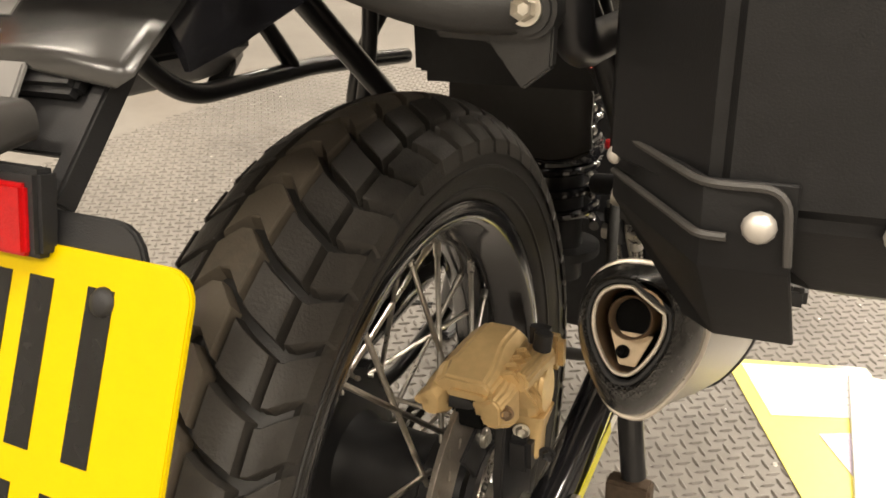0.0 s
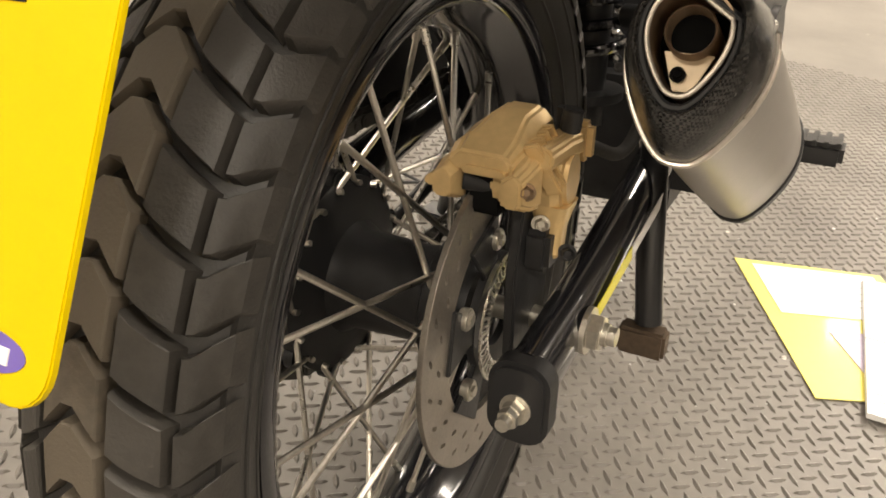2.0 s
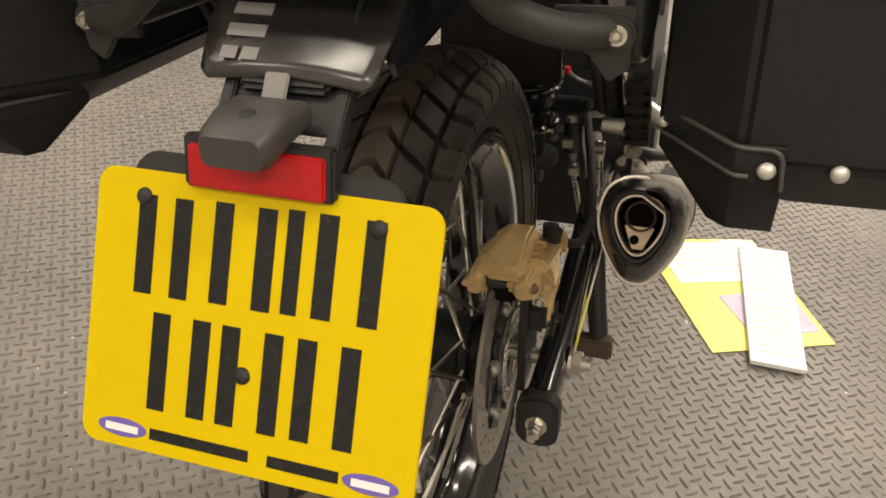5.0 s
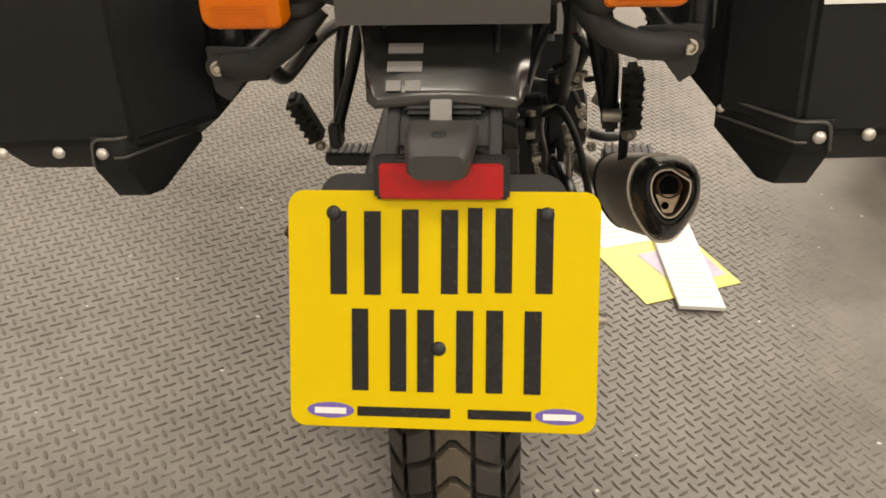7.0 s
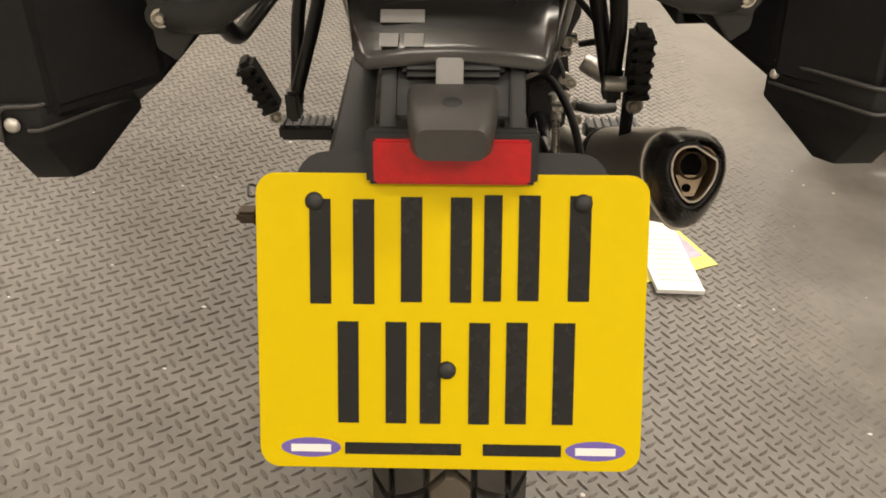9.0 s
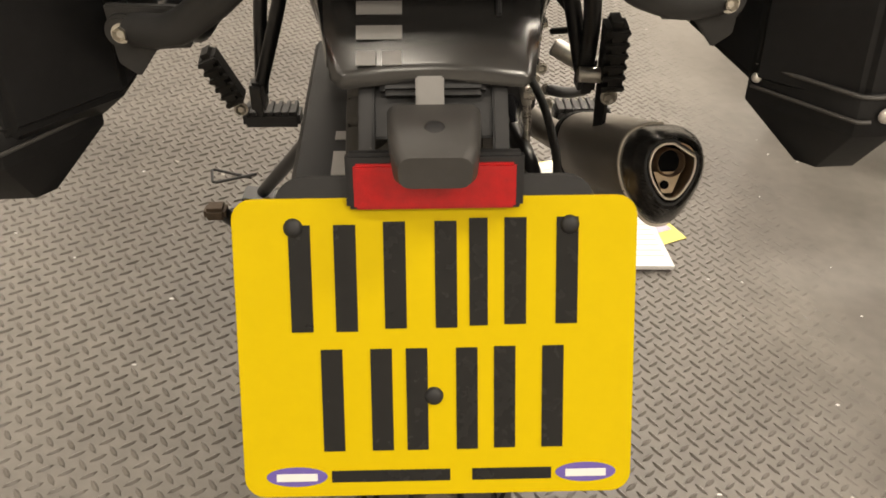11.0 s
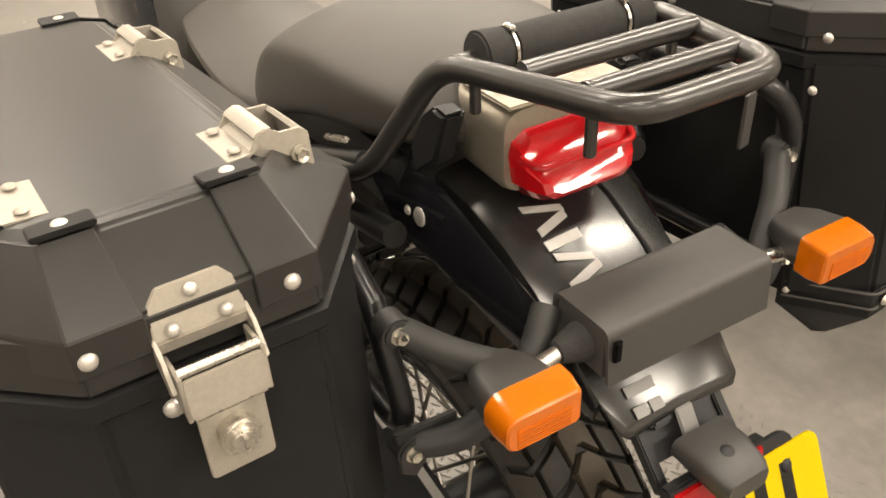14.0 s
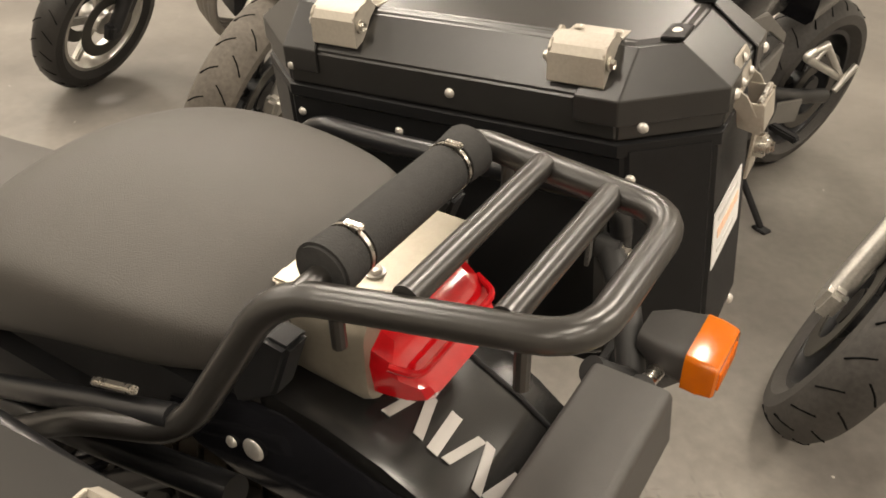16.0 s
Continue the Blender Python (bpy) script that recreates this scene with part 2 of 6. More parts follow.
def hexbolt(p, way, r=0.008, h=0.006, washer=True, hole=True):
    """A hexagon or socket bolt on a washer."""
    m = Matrix.Translation(p) @ Vector(way).to_track_quat("Z", "Y").to_matrix().to_4x4()
    bm = bmesh.new()
    bmesh.ops.create_cone(bm, cap_ends=True, segments=6, radius1=r, radius2=r * 0.94, depth=h, matrix=Matrix.Translation((0, 0, h / 2 + 0.0015)))
    if washer:
        bmesh.ops.create_cone(bm, cap_ends=True, segments=18, radius1=r * 1.35, radius2=r * 1.35, depth=0.0015, matrix=Matrix.Translation((0, 0, 0.00075)))
    if hole:
        top = max(bm.faces, key=lambda f: f.calc_center_median().z)
        bmesh.ops.inset_region(bm, faces=[top], thickness=r * 0.42)
        bmesh.ops.translate(bm, verts=top.verts, vec=(0, 0, -h * 0.6))
    bmesh.ops.transform(bm, verts=bm.verts, matrix=m)
    return bm


def filleted(points, fillet):
    pts = [Vector(p) for p in points]
    if fillet <= 0 or len(pts) < 3:
        return pts
    out = [pts[0]]
    for a, b, c in zip(pts, pts[1:], pts[2:]):
        d = min(fillet, (a - b).length * 0.49, (c - b).length * 0.49)
        p, q = b + (a - b).normalized() * d, b + (c - b).normalized() * d
        for k in range(7):
            u = k / 6
            out.append(p * (1 - u) ** 2 + b * 2 * u * (1 - u) + q * u * u)
    return out + [pts[-1]]


def tube(points, r, fillet=0.03, seg=14, closed=False, squash=1.0):
    """A round bar along a polyline with rounded bends."""
    pts = filleted(points, fillet)
    if closed:
        pts = filleted([*points, points[0], points[1]], fillet)[7:]
        pts = pts[:-1]
    n = len(pts)
    bm = bmesh.new()
    t0 = (pts[1] - pts[0]).normalized()
    up = t0.orthogonal().normalized()
    rings = []
    for i, p in enumerate(pts):
        t = ((pts[(i + 1) % n] if closed or i < n - 1 else p) - (pts[i - 1] if closed or i else p)).normalized()
        up = (up - t * up.dot(t)).normalized()
        side = t.cross(up)
        rr = r[min(i, len(r) - 1)] if isinstance(r, (list, tuple)) else r
        rings.append([bm.verts.new(p + (up * math.cos(a) + side * math.sin(a) * squash) * rr) for a in (j * 2 * math.pi / seg for j in range(seg))])
    last = n if closed else n - 1
    for i in range(last):
        a, b = rings[i], rings[(i + 1) % n]
        for j in range(seg):
            bm.faces.new((a[j], a[(j + 1) % seg], b[(j + 1) % seg], b[j]))
    if not closed:
        bm.faces.new(rings[0][::-1])
        bm.faces.new(rings[-1])
    return bm


def loft(sections, cap=True, closed=True):
    """A skin over sections that have equal numbers of points."""
    bm = bmesh.new()
    rings = [[bm.verts.new(p) for p in s] for s in sections]
    k = len(rings[0])
    for a, b in zip(rings, rings[1:]):
        for j in range(k if closed else k - 1):
            bm.faces.new((a[j], a[(j + 1) % k], b[(j + 1) % k], b[j]))
    if cap and closed:
        bm.faces.new(rings[0][::-1])
        bm.faces.new(rings[-1])
    return bm


def slab(outline, depth, m=None, bevel=0.0):
    """A plate from a flat outline in x and y, depth thick along z."""
    bm = bmesh.new()
    low = [bm.verts.new((x, y, -depth / 2)) for x, y in outline]
    high = [bm.verts.new((x, y, depth / 2)) for x, y in outline]
    k = len(outline)
    for j in range(k):
        bm.faces.new((low[j], low[(j + 1) % k], high[(j + 1) % k], high[j]))
    bm.faces.new(low[::-1])
    bm.faces.new(high)
    if bevel:
        bmesh.ops.recalc_face_normals(bm, faces=bm.faces)
        bmesh.ops.bevel(bm, geom=[e for e in bm.edges if e.calc_face_angle(0) > 0.6], offset=bevel, segments=2, affect="EDGES", clamp_overlap=True)
    if m is not None:
        bmesh.ops.transform(bm, verts=bm.verts, matrix=m)
    return bm


def rounded(w, h, r, n=5, cx=0.0, cy=0.0):
    """The outline of a rounded rectangle."""
    out = []
    for sx, sy, a0 in ((1, 1, 0), (-1, 1, 90), (-1, -1, 180), (1, -1, 270)):
        for k in range(n + 1):
            a = radians(a0 + 90 * k / n)
            out.append((cx + sx * (w / 2 - r) + r * math.cos(a), cy + sy * (h / 2 - r) + r * math.sin(a)))
    return out


def lathe(profile, seg=48, closed=False):
    """Turns a profile of (x along the axle, radius) round the x axis."""
    bm = bmesh.new()
    rings = [[bm.verts.new((x, -r * math.cos(a), r * math.sin(a))) for a in (j * 2 * math.pi / seg for j in range(seg))] for x, r in profile]
    pairs = list(zip(rings, rings[1:])) + ([(rings[-1], rings[0])] if closed else [])
    for a, b in pairs:
        for j in range(seg):
            bm.faces.new((a[j], a[(j + 1) % seg], b[(j + 1) % seg], b[j]))
    return bm


def cut(bm_a, bm_b):
    """bm_a with bm_b taken out of it."""
    obs = []
    for b in (bm_a, bm_b):
        bmesh.ops.recalc_face_normals(b, faces=b.faces)
        me = bpy.data.meshes.new("tmp")
        b.to_mesh(me)
        b.free()
        obs.append(new("tmp", me))
    mod = obs[0].modifiers.new("cut", "BOOLEAN")
    mod.operation, mod.object, mod.solver = "DIFFERENCE", obs[1], "EXACT"
    dg = bpy.context.evaluated_depsgraph_get()
    dg.update()
    me = bpy.data.meshes.new_from_object(obs[0].evaluated_get(dg))
    out = bmesh.new()
    out.from_mesh(me)
    for o in obs:
        d = o.data
        bpy.data.objects.remove(o)
        bpy.data.meshes.remove(d)
    bpy.data.meshes.remove(me)
    return out


# the motorcycle leans on its side stand: x to its right, y ahead, z up, from a point beside the rear axle
BIKE = pose(0, 0, 0.309, -2.0, -6.5, 0)

# ---- the showroom: floor, walls, ceiling ----
def room_box(name, c, s, mat, label, category):
    ob = part(name, box(c, s), mat, None, label, smooth=0)
    return tagged(ob, label, category, kind="structure")


room_box("floor", (1.0, 2.0, -0.06), (14.0, 14.0, 0.12), "floor", "worn grey checker plate floor sheet with pale specks", "floor")
room_box("ceiling", (1.0, 2.0, 3.50), (14.0, 14.0, 0.12), "paint_white", "plain pale ceiling over the showroom", "ceiling")
for nm, c, s in (("wall_north", (1.0, 9.06, 1.7), (14.0, 0.12, 3.5)), ("wall_south", (1.0, -5.06, 1.7), (14.0, 0.12, 3.5)), ("wall_east", (8.06, 2.0, 1.7), (0.12, 14.2, 3.5)), ("wall_west", (-6.06, 2.0, 1.7), (0.12, 14.2, 3.5))):
    room_box(nm, c, s, "paint_white", "plain pale painted showroom wall", "wall")


def checker_ridges(x0, x1, y0, y1, pitch=0.0287, turn=-7.0):
    """The raised lozenges of the checker plate, alternately turned, on a square lattice."""
    rng = np.random.default_rng(5)
    ca, sa = math.cos(radians(turn)), math.sin(radians(turn))
    shape = np.array([(-0.0125, 0, 0), (-0.004, -0.0034, 0), (0.004, -0.0034, 0), (0.0125, 0, 0), (0.004, 0.0034, 0), (-0.004, 0.0034, 0), (-0.0075, -0.0004, 1), (0.0075, -0.0004, 1), (0.0075, 0.0006, 1), (-0.0075, 0.0006, 1)])
    faces0 = [(0, 1, 6), (1, 2, 7, 6), (2, 3, 7), (3, 8, 7), (3, 4, 8), (4, 5, 9, 8), (5, 0, 9), (0, 6, 9), (6, 7, 8, 9)]
    verts, faces = [], []
    n = int(max(x1 - x0, y1 - y0) / pitch) + 40
    cx, cy = (x0 + x1) / 2, (y0 + y1) / 2
    for i in range(-n, n):
        for j in range(-n, n):
            for odd in (0, 1):
                u, v = (i + odd / 2) * pitch, (j + odd / 2) * pitch
                x, y = 0.2805 + ca * u - sa * v, 0.322 + sa * u + ca * v
                if not (x0 < x < x1 and y0 < y < y1):
                    continue
                a = radians(turn + (45 if not odd else -45))
                c, s = math.cos(a), math.sin(a)
                # trodden flat towards the aisle
                wear = (0.80 - x) / 0.26 + 0.5 * (rng.random() - 0.5)
                if wear < 0.08:
                    continue
                h = (0.0023 + 0.0007 * rng.random()) * min(1.0, wear)
                base = len(verts)
                verts += [(x + c * px - s * py, y + s * px + c * py, pz * h) for px, py, pz in shape]
                faces += [tuple(base + k for k in f) for f in faces0]
    me = bpy.data.meshes.new("checker_ridges")
    me.from_pydata(verts, [], faces)
    ob = new("checker_ridges", finish(me, "floor_ridge_shaded", 0))
    return tagged(ob, "raised lozenge ridges of the grey checker plate floor", "floor", kind="stuff")


checker_ridges(-1.5, 0.95, -0.7, 2.3)

# ---- the motorcycle ----
bike = thing("motorcycle", "black adventure motorcycle with spoked rear wheel leaning on its side stand", "motorcycle", BIKE)
HUB = Matrix.Translation((-0.0115, 0.087, 0.016)) @ pose(0, 0, 0, 0, 0, 2.0)
R_TYRE = 0.322


# rear wheel, built round its axle
def tyre_profile():
    crown = 0.072
    out = []
    for k in range(-8, 9):
        s = k / 8 * 0.056
        out.append((s, R_TYRE - 0.0105 - (crown - math.sqrt(crown * crown - s * s)) * 0.85 - max(0.0, abs(s) - 0.05) * 0.2))
    side = [(0.0600, 0.2885), (0.0608, 0.283), (0.0602, 0.274), (0.0570, 0.262), (0.0530, 0.2535), (0.0492, 0.2470), (0.0466, 0.2425), (0.0430, 0.2400), (0.0385, 0.2335), (0.0350, 0.226)]
    return [(-x, r) for x, r in side[::-1]] + out + side


tyre = part("tyre", lathe(tyre_profile(), 108), "rubber", bike, "black dual-sport tyre with chevron tread blocks", HUB)
for sx in (1, -1):
    for x, r in ((0.0590, 0.2685), (0.0519, 0.2510)):
        part("sidewall_rib", lathe([(sx * (x - 0.0012), r + 0.0016), (sx * (x + 0.0010), r + 0.0008), (sx * (x + 0.0010), r - 0.0008), (sx * (x - 0.0016), r - 0.0016)], 96), "rubber", tyre)
N_BLOCK = 54


def crown_radius(s):
    s = min(abs(s), 0.0705)
    drop = (0.072 - math.sqrt(0.072 * 0.072 - s * s)) * 0.85
    return R_TYRE - drop if s < 0.05 else R_TYRE - drop - (s - 0.05) * 0.2


def zigzag(s):
    """How far the cross grooves run ahead at s across the tyre: an arrow head, steeply back, then ahead over the shoulder."""
    keys = ((0.0, 0.0), (0.0035, -0.0010), (0.0195, -0.0185), (0.0265, -0.0240), (0.0455, -0.0350), (0.0500, -0.0340), (0.0640, -0.0175))
    a = abs(s)
    for (a0, z0), (a1, z1) in zip(keys, keys[1:]):
        if a <= a1:
            return z0 + (z1 - z0) * (a - a0) / (a1 - a0)
    return keys[-1][1]


def tread_block(cols, gap, depth, shift=0.0115):
    """One tread block over the given lines across the tyre, with sloping sides and softened upper edges."""
    period = 2 * math.pi * R_TYRE / N_BLOCK
    last = len(cols) - 1
    bm = bmesh.new()
    layers = []
    for h, grow in ((-depth, 0.0014), (-0.0011, 0.0001), (0.0, -0.0007)):
        low, high = [], []
        for i, s in enumerate(cols):
            e = -grow if i == 0 else grow if i == last else 0
            c = zigzag(s + e) + shift
            for lst, cc in ((low, c + gap / 2 - grow), (high, c + period - gap / 2 + grow)):
                a = cc / R_TYRE
                r = crown_radius(s) + h
                lst.append(bm.verts.new((s + e, -r * math.cos(a), r * math.sin(a))))
        layers.append(low + high[::-1])
    k = len(layers[0])
    for a, b in zip(layers, layers[1:]):
        for j in range(k):
            bm.faces.new((a[j], a[(j + 1) % k], b[(j + 1) % k], b[j]))
    top = layers[-1]
    for i in range(last):
        bm.faces.new((top[i], top[i + 1], top[k - 2 - i], top[k - 1 - i]))
    me = bpy.data.meshes.new("tread_block")
    bmesh.ops.recalc_face_normals(bm, faces=bm.faces)
    bm.to_mesh(me)
    bm.free()
    return me


BLOCKS = [finish(tread_block((-0.0155, -0.0095, -0.0035, 0.0035, 0.0095, 0.0155), 0.0086, 0.0125), "tread_dusty", 25)]
for s in (1, -1):
    for cols, gap in (((0.0202, 0.0265, 0.0345, 0.0425), 0.0086), ((0.0470, 0.0500, 0.0555, 0.0612), 0.0102)):
        BLOCKS.append(finish(tread_block(cols if s > 0 else tuple(-c for c in cols[::-1]), gap, 0.0125), "tread", 25))
for me in BLOCKS:
    for k in range(N_BLOCK):
        place("tread_block", me, tyre, m=pose(0, 0, 0, -360 / N_BLOCK * k))

rim_half = [(0.0, 0.1990), (0.012, 0.1995), (0.022, 0.2040), (0.031, 0.2125), (0.0385, 0.2180), (0.0430, 0.2220), (0.0452, 0.2280), (0.0464, 0.2360), (0.0456, 0.2395), (0.0436, 0.2390), (0.0415, 0.2330), (0.0385, 0.2260), (0.030, 0.2195), (0.018, 0.2070), (0.0, 0.2060)]
rim_profile = rim_half + [(-x, r) for x, r in rim_half[::-1][1:-1]]
rim = part("rim", lathe(rim_profile, 96, closed=True), "gloss", bike, "gloss black wire-spoked rim", HUB)
hub_profile = [(-0.078, 0.018), (-0.078, 0.060), (-0.074, 0.066), (-0.066, 0.070), (-0.064, 0.078), (-0.060, 0.081), (-0.050, 0.081), (-0.047, 0.076), (-0.044, 0.060), (-0.040, 0.046), (-0.030, 0.040), (0.020, 0.038), (0.036, 0.041), (0.042, 0.053), (0.050, 0.053), (0.052, 0.042), (0.070, 0.036), (0.070, 0.012)]
part("hub", lathe(hub_profile, 40), "powder", bike, "matte black wheel hub", HUB)
for a in (radians(40 * k + 12) for k in range(9)):
    part("hub_lobe", rod((-0.049, 0.079 * math.cos(a), 0.079 * math.sin(a)), (-0.061, 0.079 * math.cos(a), 0.079 * math.sin(a)), 0.0105, seg=14, bevel=0.002), "powder", bike, "lobe of the black hub flange", HUB)
for a in (radians(72 * k + 30) for k in range(5)):
    part("sprocket_bolt", hexbolt((-0.098, 0.060 * math.cos(a), 0.060 * math.sin(a)), (-1, 0, 0), 0.0065, 0.006), "zinc", bike, "zinc sprocket bolt", HUB)


def spoke_mesh(x_hub, a_hub, x_rim, a_rim):
    hub_r = 0.048 if x_hub > 0 else 0.076
    p = Vector((x_hub, -hub_r * math.cos(a_hub), hub_r * math.sin(a_hub)))
    q = Vector((x_rim, -0.2025 * math.cos(a_rim), 0.2025 * math.sin(a_rim)))
    d = (q - p).normalized()
    bm = join(rod(p, q, 0.0024, seg=8), rod(q - d * 0.014, q + d * 0.003, 0.0034, seg=8), rod(p - d * 0.002, p + Vector((0.006 if x_hub < 0 else -0.006, 0, 0)), 0.0024, seg=8))
    me = bpy.data.meshes.new("spoke")
    bm.to_mesh(me)
    bm.free()
    return finish(me, "spoke", 40)


SPOKES = [spoke_mesh(0.049, 0, 0.010, radians(38)), spoke_mesh(0.049, radians(20), 0.010, radians(-18)), spoke_mesh(-0.049, radians(10), -0.010, radians(48)), spoke_mesh(-0.049, radians(30), -0.010, radians(-8))]
for me in SPOKES:
    for k in range(9):
        place("spoke", me, rim, m=pose(0, 0, 0, 40 * k + 7))

# brake disc with slots, carrier, floating bolts and sensor ring
slots = []
for k in range(48):
    a = radians(k * 7.5)
    r = 0.108 if k % 2 else 0.095
    slots.append(box((0, 0, 0), (0.02, 0.0034, 0.0080), 0.0012, Matrix.Translation((0.078, -r * math.cos(a), r * math.sin(a))) @ pose(0, 0, 0, -math.degrees(a) + 35), seg=1))
ring = lathe([(0.0758, 0.080), (0.0758, 0.1195), (0.0762, 0.120), (0.0798, 0.120), (0.0802, 0.1195), (0.0802, 0.080)], 96, closed=True)
disc = part("brake_disc", cut(ring, join(*slots)), "disc", bike, "slotted steel rear brake disc", HUB)
for k in range(6):
    part("carrier_spoke", slab([(-0.011, 0.030), (0.011, 0.030), (0.013, 0.052), (0.024, 0.081), (-0.024, 0.081), (-0.013, 0.052)], 0.004, pose(0, 0, 0, 60 * k + 20) @ pose(0.081, 0, 0, 90, 0, 90), 0.0008), "black_part", disc)
part("disc_carrier", lathe([(0.078, 0.026), (0.078, 0.046), (0.084, 0.046), (0.084, 0.026)], 40, closed=True), "black_part", disc)
for k in range(6):
    a = radians(60 * k + 22)
    part("disc_bolt", join(rod((0.079, -0.064 * math.cos(a), 0.064 * math.sin(a)), (0.0865, -0.064 * math.cos(a), 0.064 * math.sin(a)), 0.0082, seg=18, bevel=0.001), rod((0.086, -0.064 * math.cos(a), 0.064 * math.sin(a)), (0.0885, -0.064 * math.cos(a), 0.064 * math.sin(a)), 0.0045, seg=6)), "zinc", disc)
teeth = [box((0, 0, 0), (0.0016, 0.0022, 0.012), 0, Matrix.Translation((0.0905, -0.044 * math.cos(a), 0.044 * math.sin(a))) @ pose(0, 0, 0, 90 - math.degrees(a))) for a in (radians(k * 7.5) for k in range(48))]
part("sensor_ring", join(lathe([(0.0898, 0.049), (0.0898, 0.0515), (0.0912, 0.0515), (0.0912, 0.049)], 60, closed=True), lathe([(0.0898, 0.036), (0.0898, 0.0385), (0.0912, 0.0385), (0.0912, 0.036)], 60, closed=True), *teeth), "steel", disc)

# gold caliper
def block(secs, soft=0.0022):
    """A cast body with rounded edges: sections along y of (y, x0, x1, z0, z1, cut)."""
    bm = loft([[(x0 + c, y, z0), (x1 - c, y, z0), (x1, y, z0 + c), (x1, y, z1 - 1.6 * c), (x1 - 1.4 * c, y, z1), (x0 + 2.2 * c, y, z1), (x0, y, z1 - 2.0 * c), (x0, y, z0 + c)] for y, x0, x1, z0, z1, c in secs])
    bmesh.ops.recalc_face_normals(bm, faces=bm.faces)
    bmesh.ops.bevel(bm, geom=[e for e in bm.edges if e.calc_face_angle(0) > 0.35], offset=soft, segments=2, affect="EDGES", clamp_overlap=True)
    return bm


caliper = part("brake_caliper", block([(0.010, 0.060, 0.100, 0.147, 0.160, 0.003), (0.026, 0.058, 0.104, 0.146, 0.168, 0.004), (0.030, 0.059, 0.105, 0.146, 0.169, 0.005), (0.048, 0.064, 0.107, 0.148, 0.180, 0.006), (0.082, 0.066, 0.108, 0.144, 0.182, 0.006), (0.088, 0.068, 0.106, 0.146, 0.176, 0.005), (0.102, 0.070, 0.104, 0.150, 0.170, 0.004)]), "gold", bike, "gold anodised rear brake caliper", smooth=32)
part("caliper_finger", block([(0.004, 0.052, 0.064, 0.128, 0.148, 0.003), (0.020, 0.052, 0.068, 0.124, 0.154, 0.003), (0.070, 0.054, 0.068, 0.122, 0.160, 0.003), (0.090, 0.056, 0.068, 0.124, 0.160, 0.003)]), "gold", caliper, smooth=32)
part("caliper_ear", block([(0.004, 0.046, 0.058, 0.134, 0.142, 0.002), (0.022, 0.047, 0.060, 0.132, 0.144, 0.002)], 0.0015), "gold", caliper, smooth=32)
part("caliper_lip", block([(0.0065, 0.070, 0.097, 0.146, 0.1515, 0.0012), (0.014, 0.070, 0.098, 0.146, 0.1515, 0.0012)], 0.0008), "gold", caliper, smooth=32)
part("caliper_web", block([(0.005, 0.094, 0.108, 0.128, 0.150, 0.003), (0.018, 0.094, 0.112, 0.124, 0.156, 0.003), (0.034, 0.096, 0.114, 0.122, 0.162, 0.004)]), "gold", caliper, smooth=32)
part("bolt_shelf", block([(0.030, 0.104, 0.120, 0.150, 0.166, 0.003), (0.070, 0.104, 0.123, 0.150, 0.168, 0.003), (0.098, 0.102, 0.124, 0.146, 0.166, 0.003)]), "gold", caliper, smooth=32)
piston = [[(0.113 + dx, 0.078 + r * 1.05 * math.cos(a), 0.136 + r * math.sin(a)) for a in (2 * math.pi * k / 26 for k in range(26))] for dx, r in ((-0.022, 0.028), (0.002, 0.028), (0.007, 0.025), (0.0072, 0.019), (0.0100, 0.018), (0.0102, 0.010))]
part("piston_housing", loft(piston), "gold", caliper, smooth=30)
part("mount_lug", loft([[(x, y, z) for x, y in rounded(w, d, 0.005, 3, 0.113, yc)] for z, w, d, yc in ((0.082, 0.014, 0.018, 0.066), (0.086, 0.018, 0.022, 0.066), (0.104, 0.018, 0.024, 0.070), (0.120, 0.024, 0.040, 0.074))]), "gold", caliper)
part("pin_boss", rod((0.086, 0.026, 0.138), (0.112, 0.026, 0.138), 0.0125, seg=20, bevel=0.002), "gold", caliper)
part("brake_pad", box((0.082, 0.046, 0.132), (0.024, 0.060, 0.030), 0.003), "soot_shade", caliper, "dark brake pads inside the caliper")
part("hose_boss", box((0.118, 0.110, 0.156), (0.018, 0.016, 0.028), 0.004), "gold", caliper)
for k in range(4):
    part("cooling_rib", box((0.113, 0.036 + 0.011 * k, 0.150 + 0.002 * k), (0.010, 0.0042, 0.044), 0.0012, pose(0, 0, 0, 32, -18)), "gold", caliper)
part("slide_pin", join(rod((0.068, 0.018, 0.138), (0.094, 0.024, 0.136), 0.0065, seg=14), box((0.080, 0.030, 0.132), (0.022, 0.026, 0.018), 0.004)), "black_part", caliper, "black rubber slide pin boot")
part("bleed_screw", join(rod((0.118, 0.078, 0.168), (0.120, 0.076, 0.184), 0.0065, seg=12, bevel=0.001), rod((0.113, 0.096, 0.166), (0.113, 0.096, 0.180), 0.008, seg=6)), "black_part", caliper)
for p, mt in (((0.109, 0.012, 0.140), "hot"), ((0.110, 0.052, 0.108), "zinc"), ((0.126, 0.062, 0.088), "black_part")):
    part("caliper_bolt", hexbolt(p, (0.45, -0.9, 0), 0.0046, 0.004), mt, caliper)
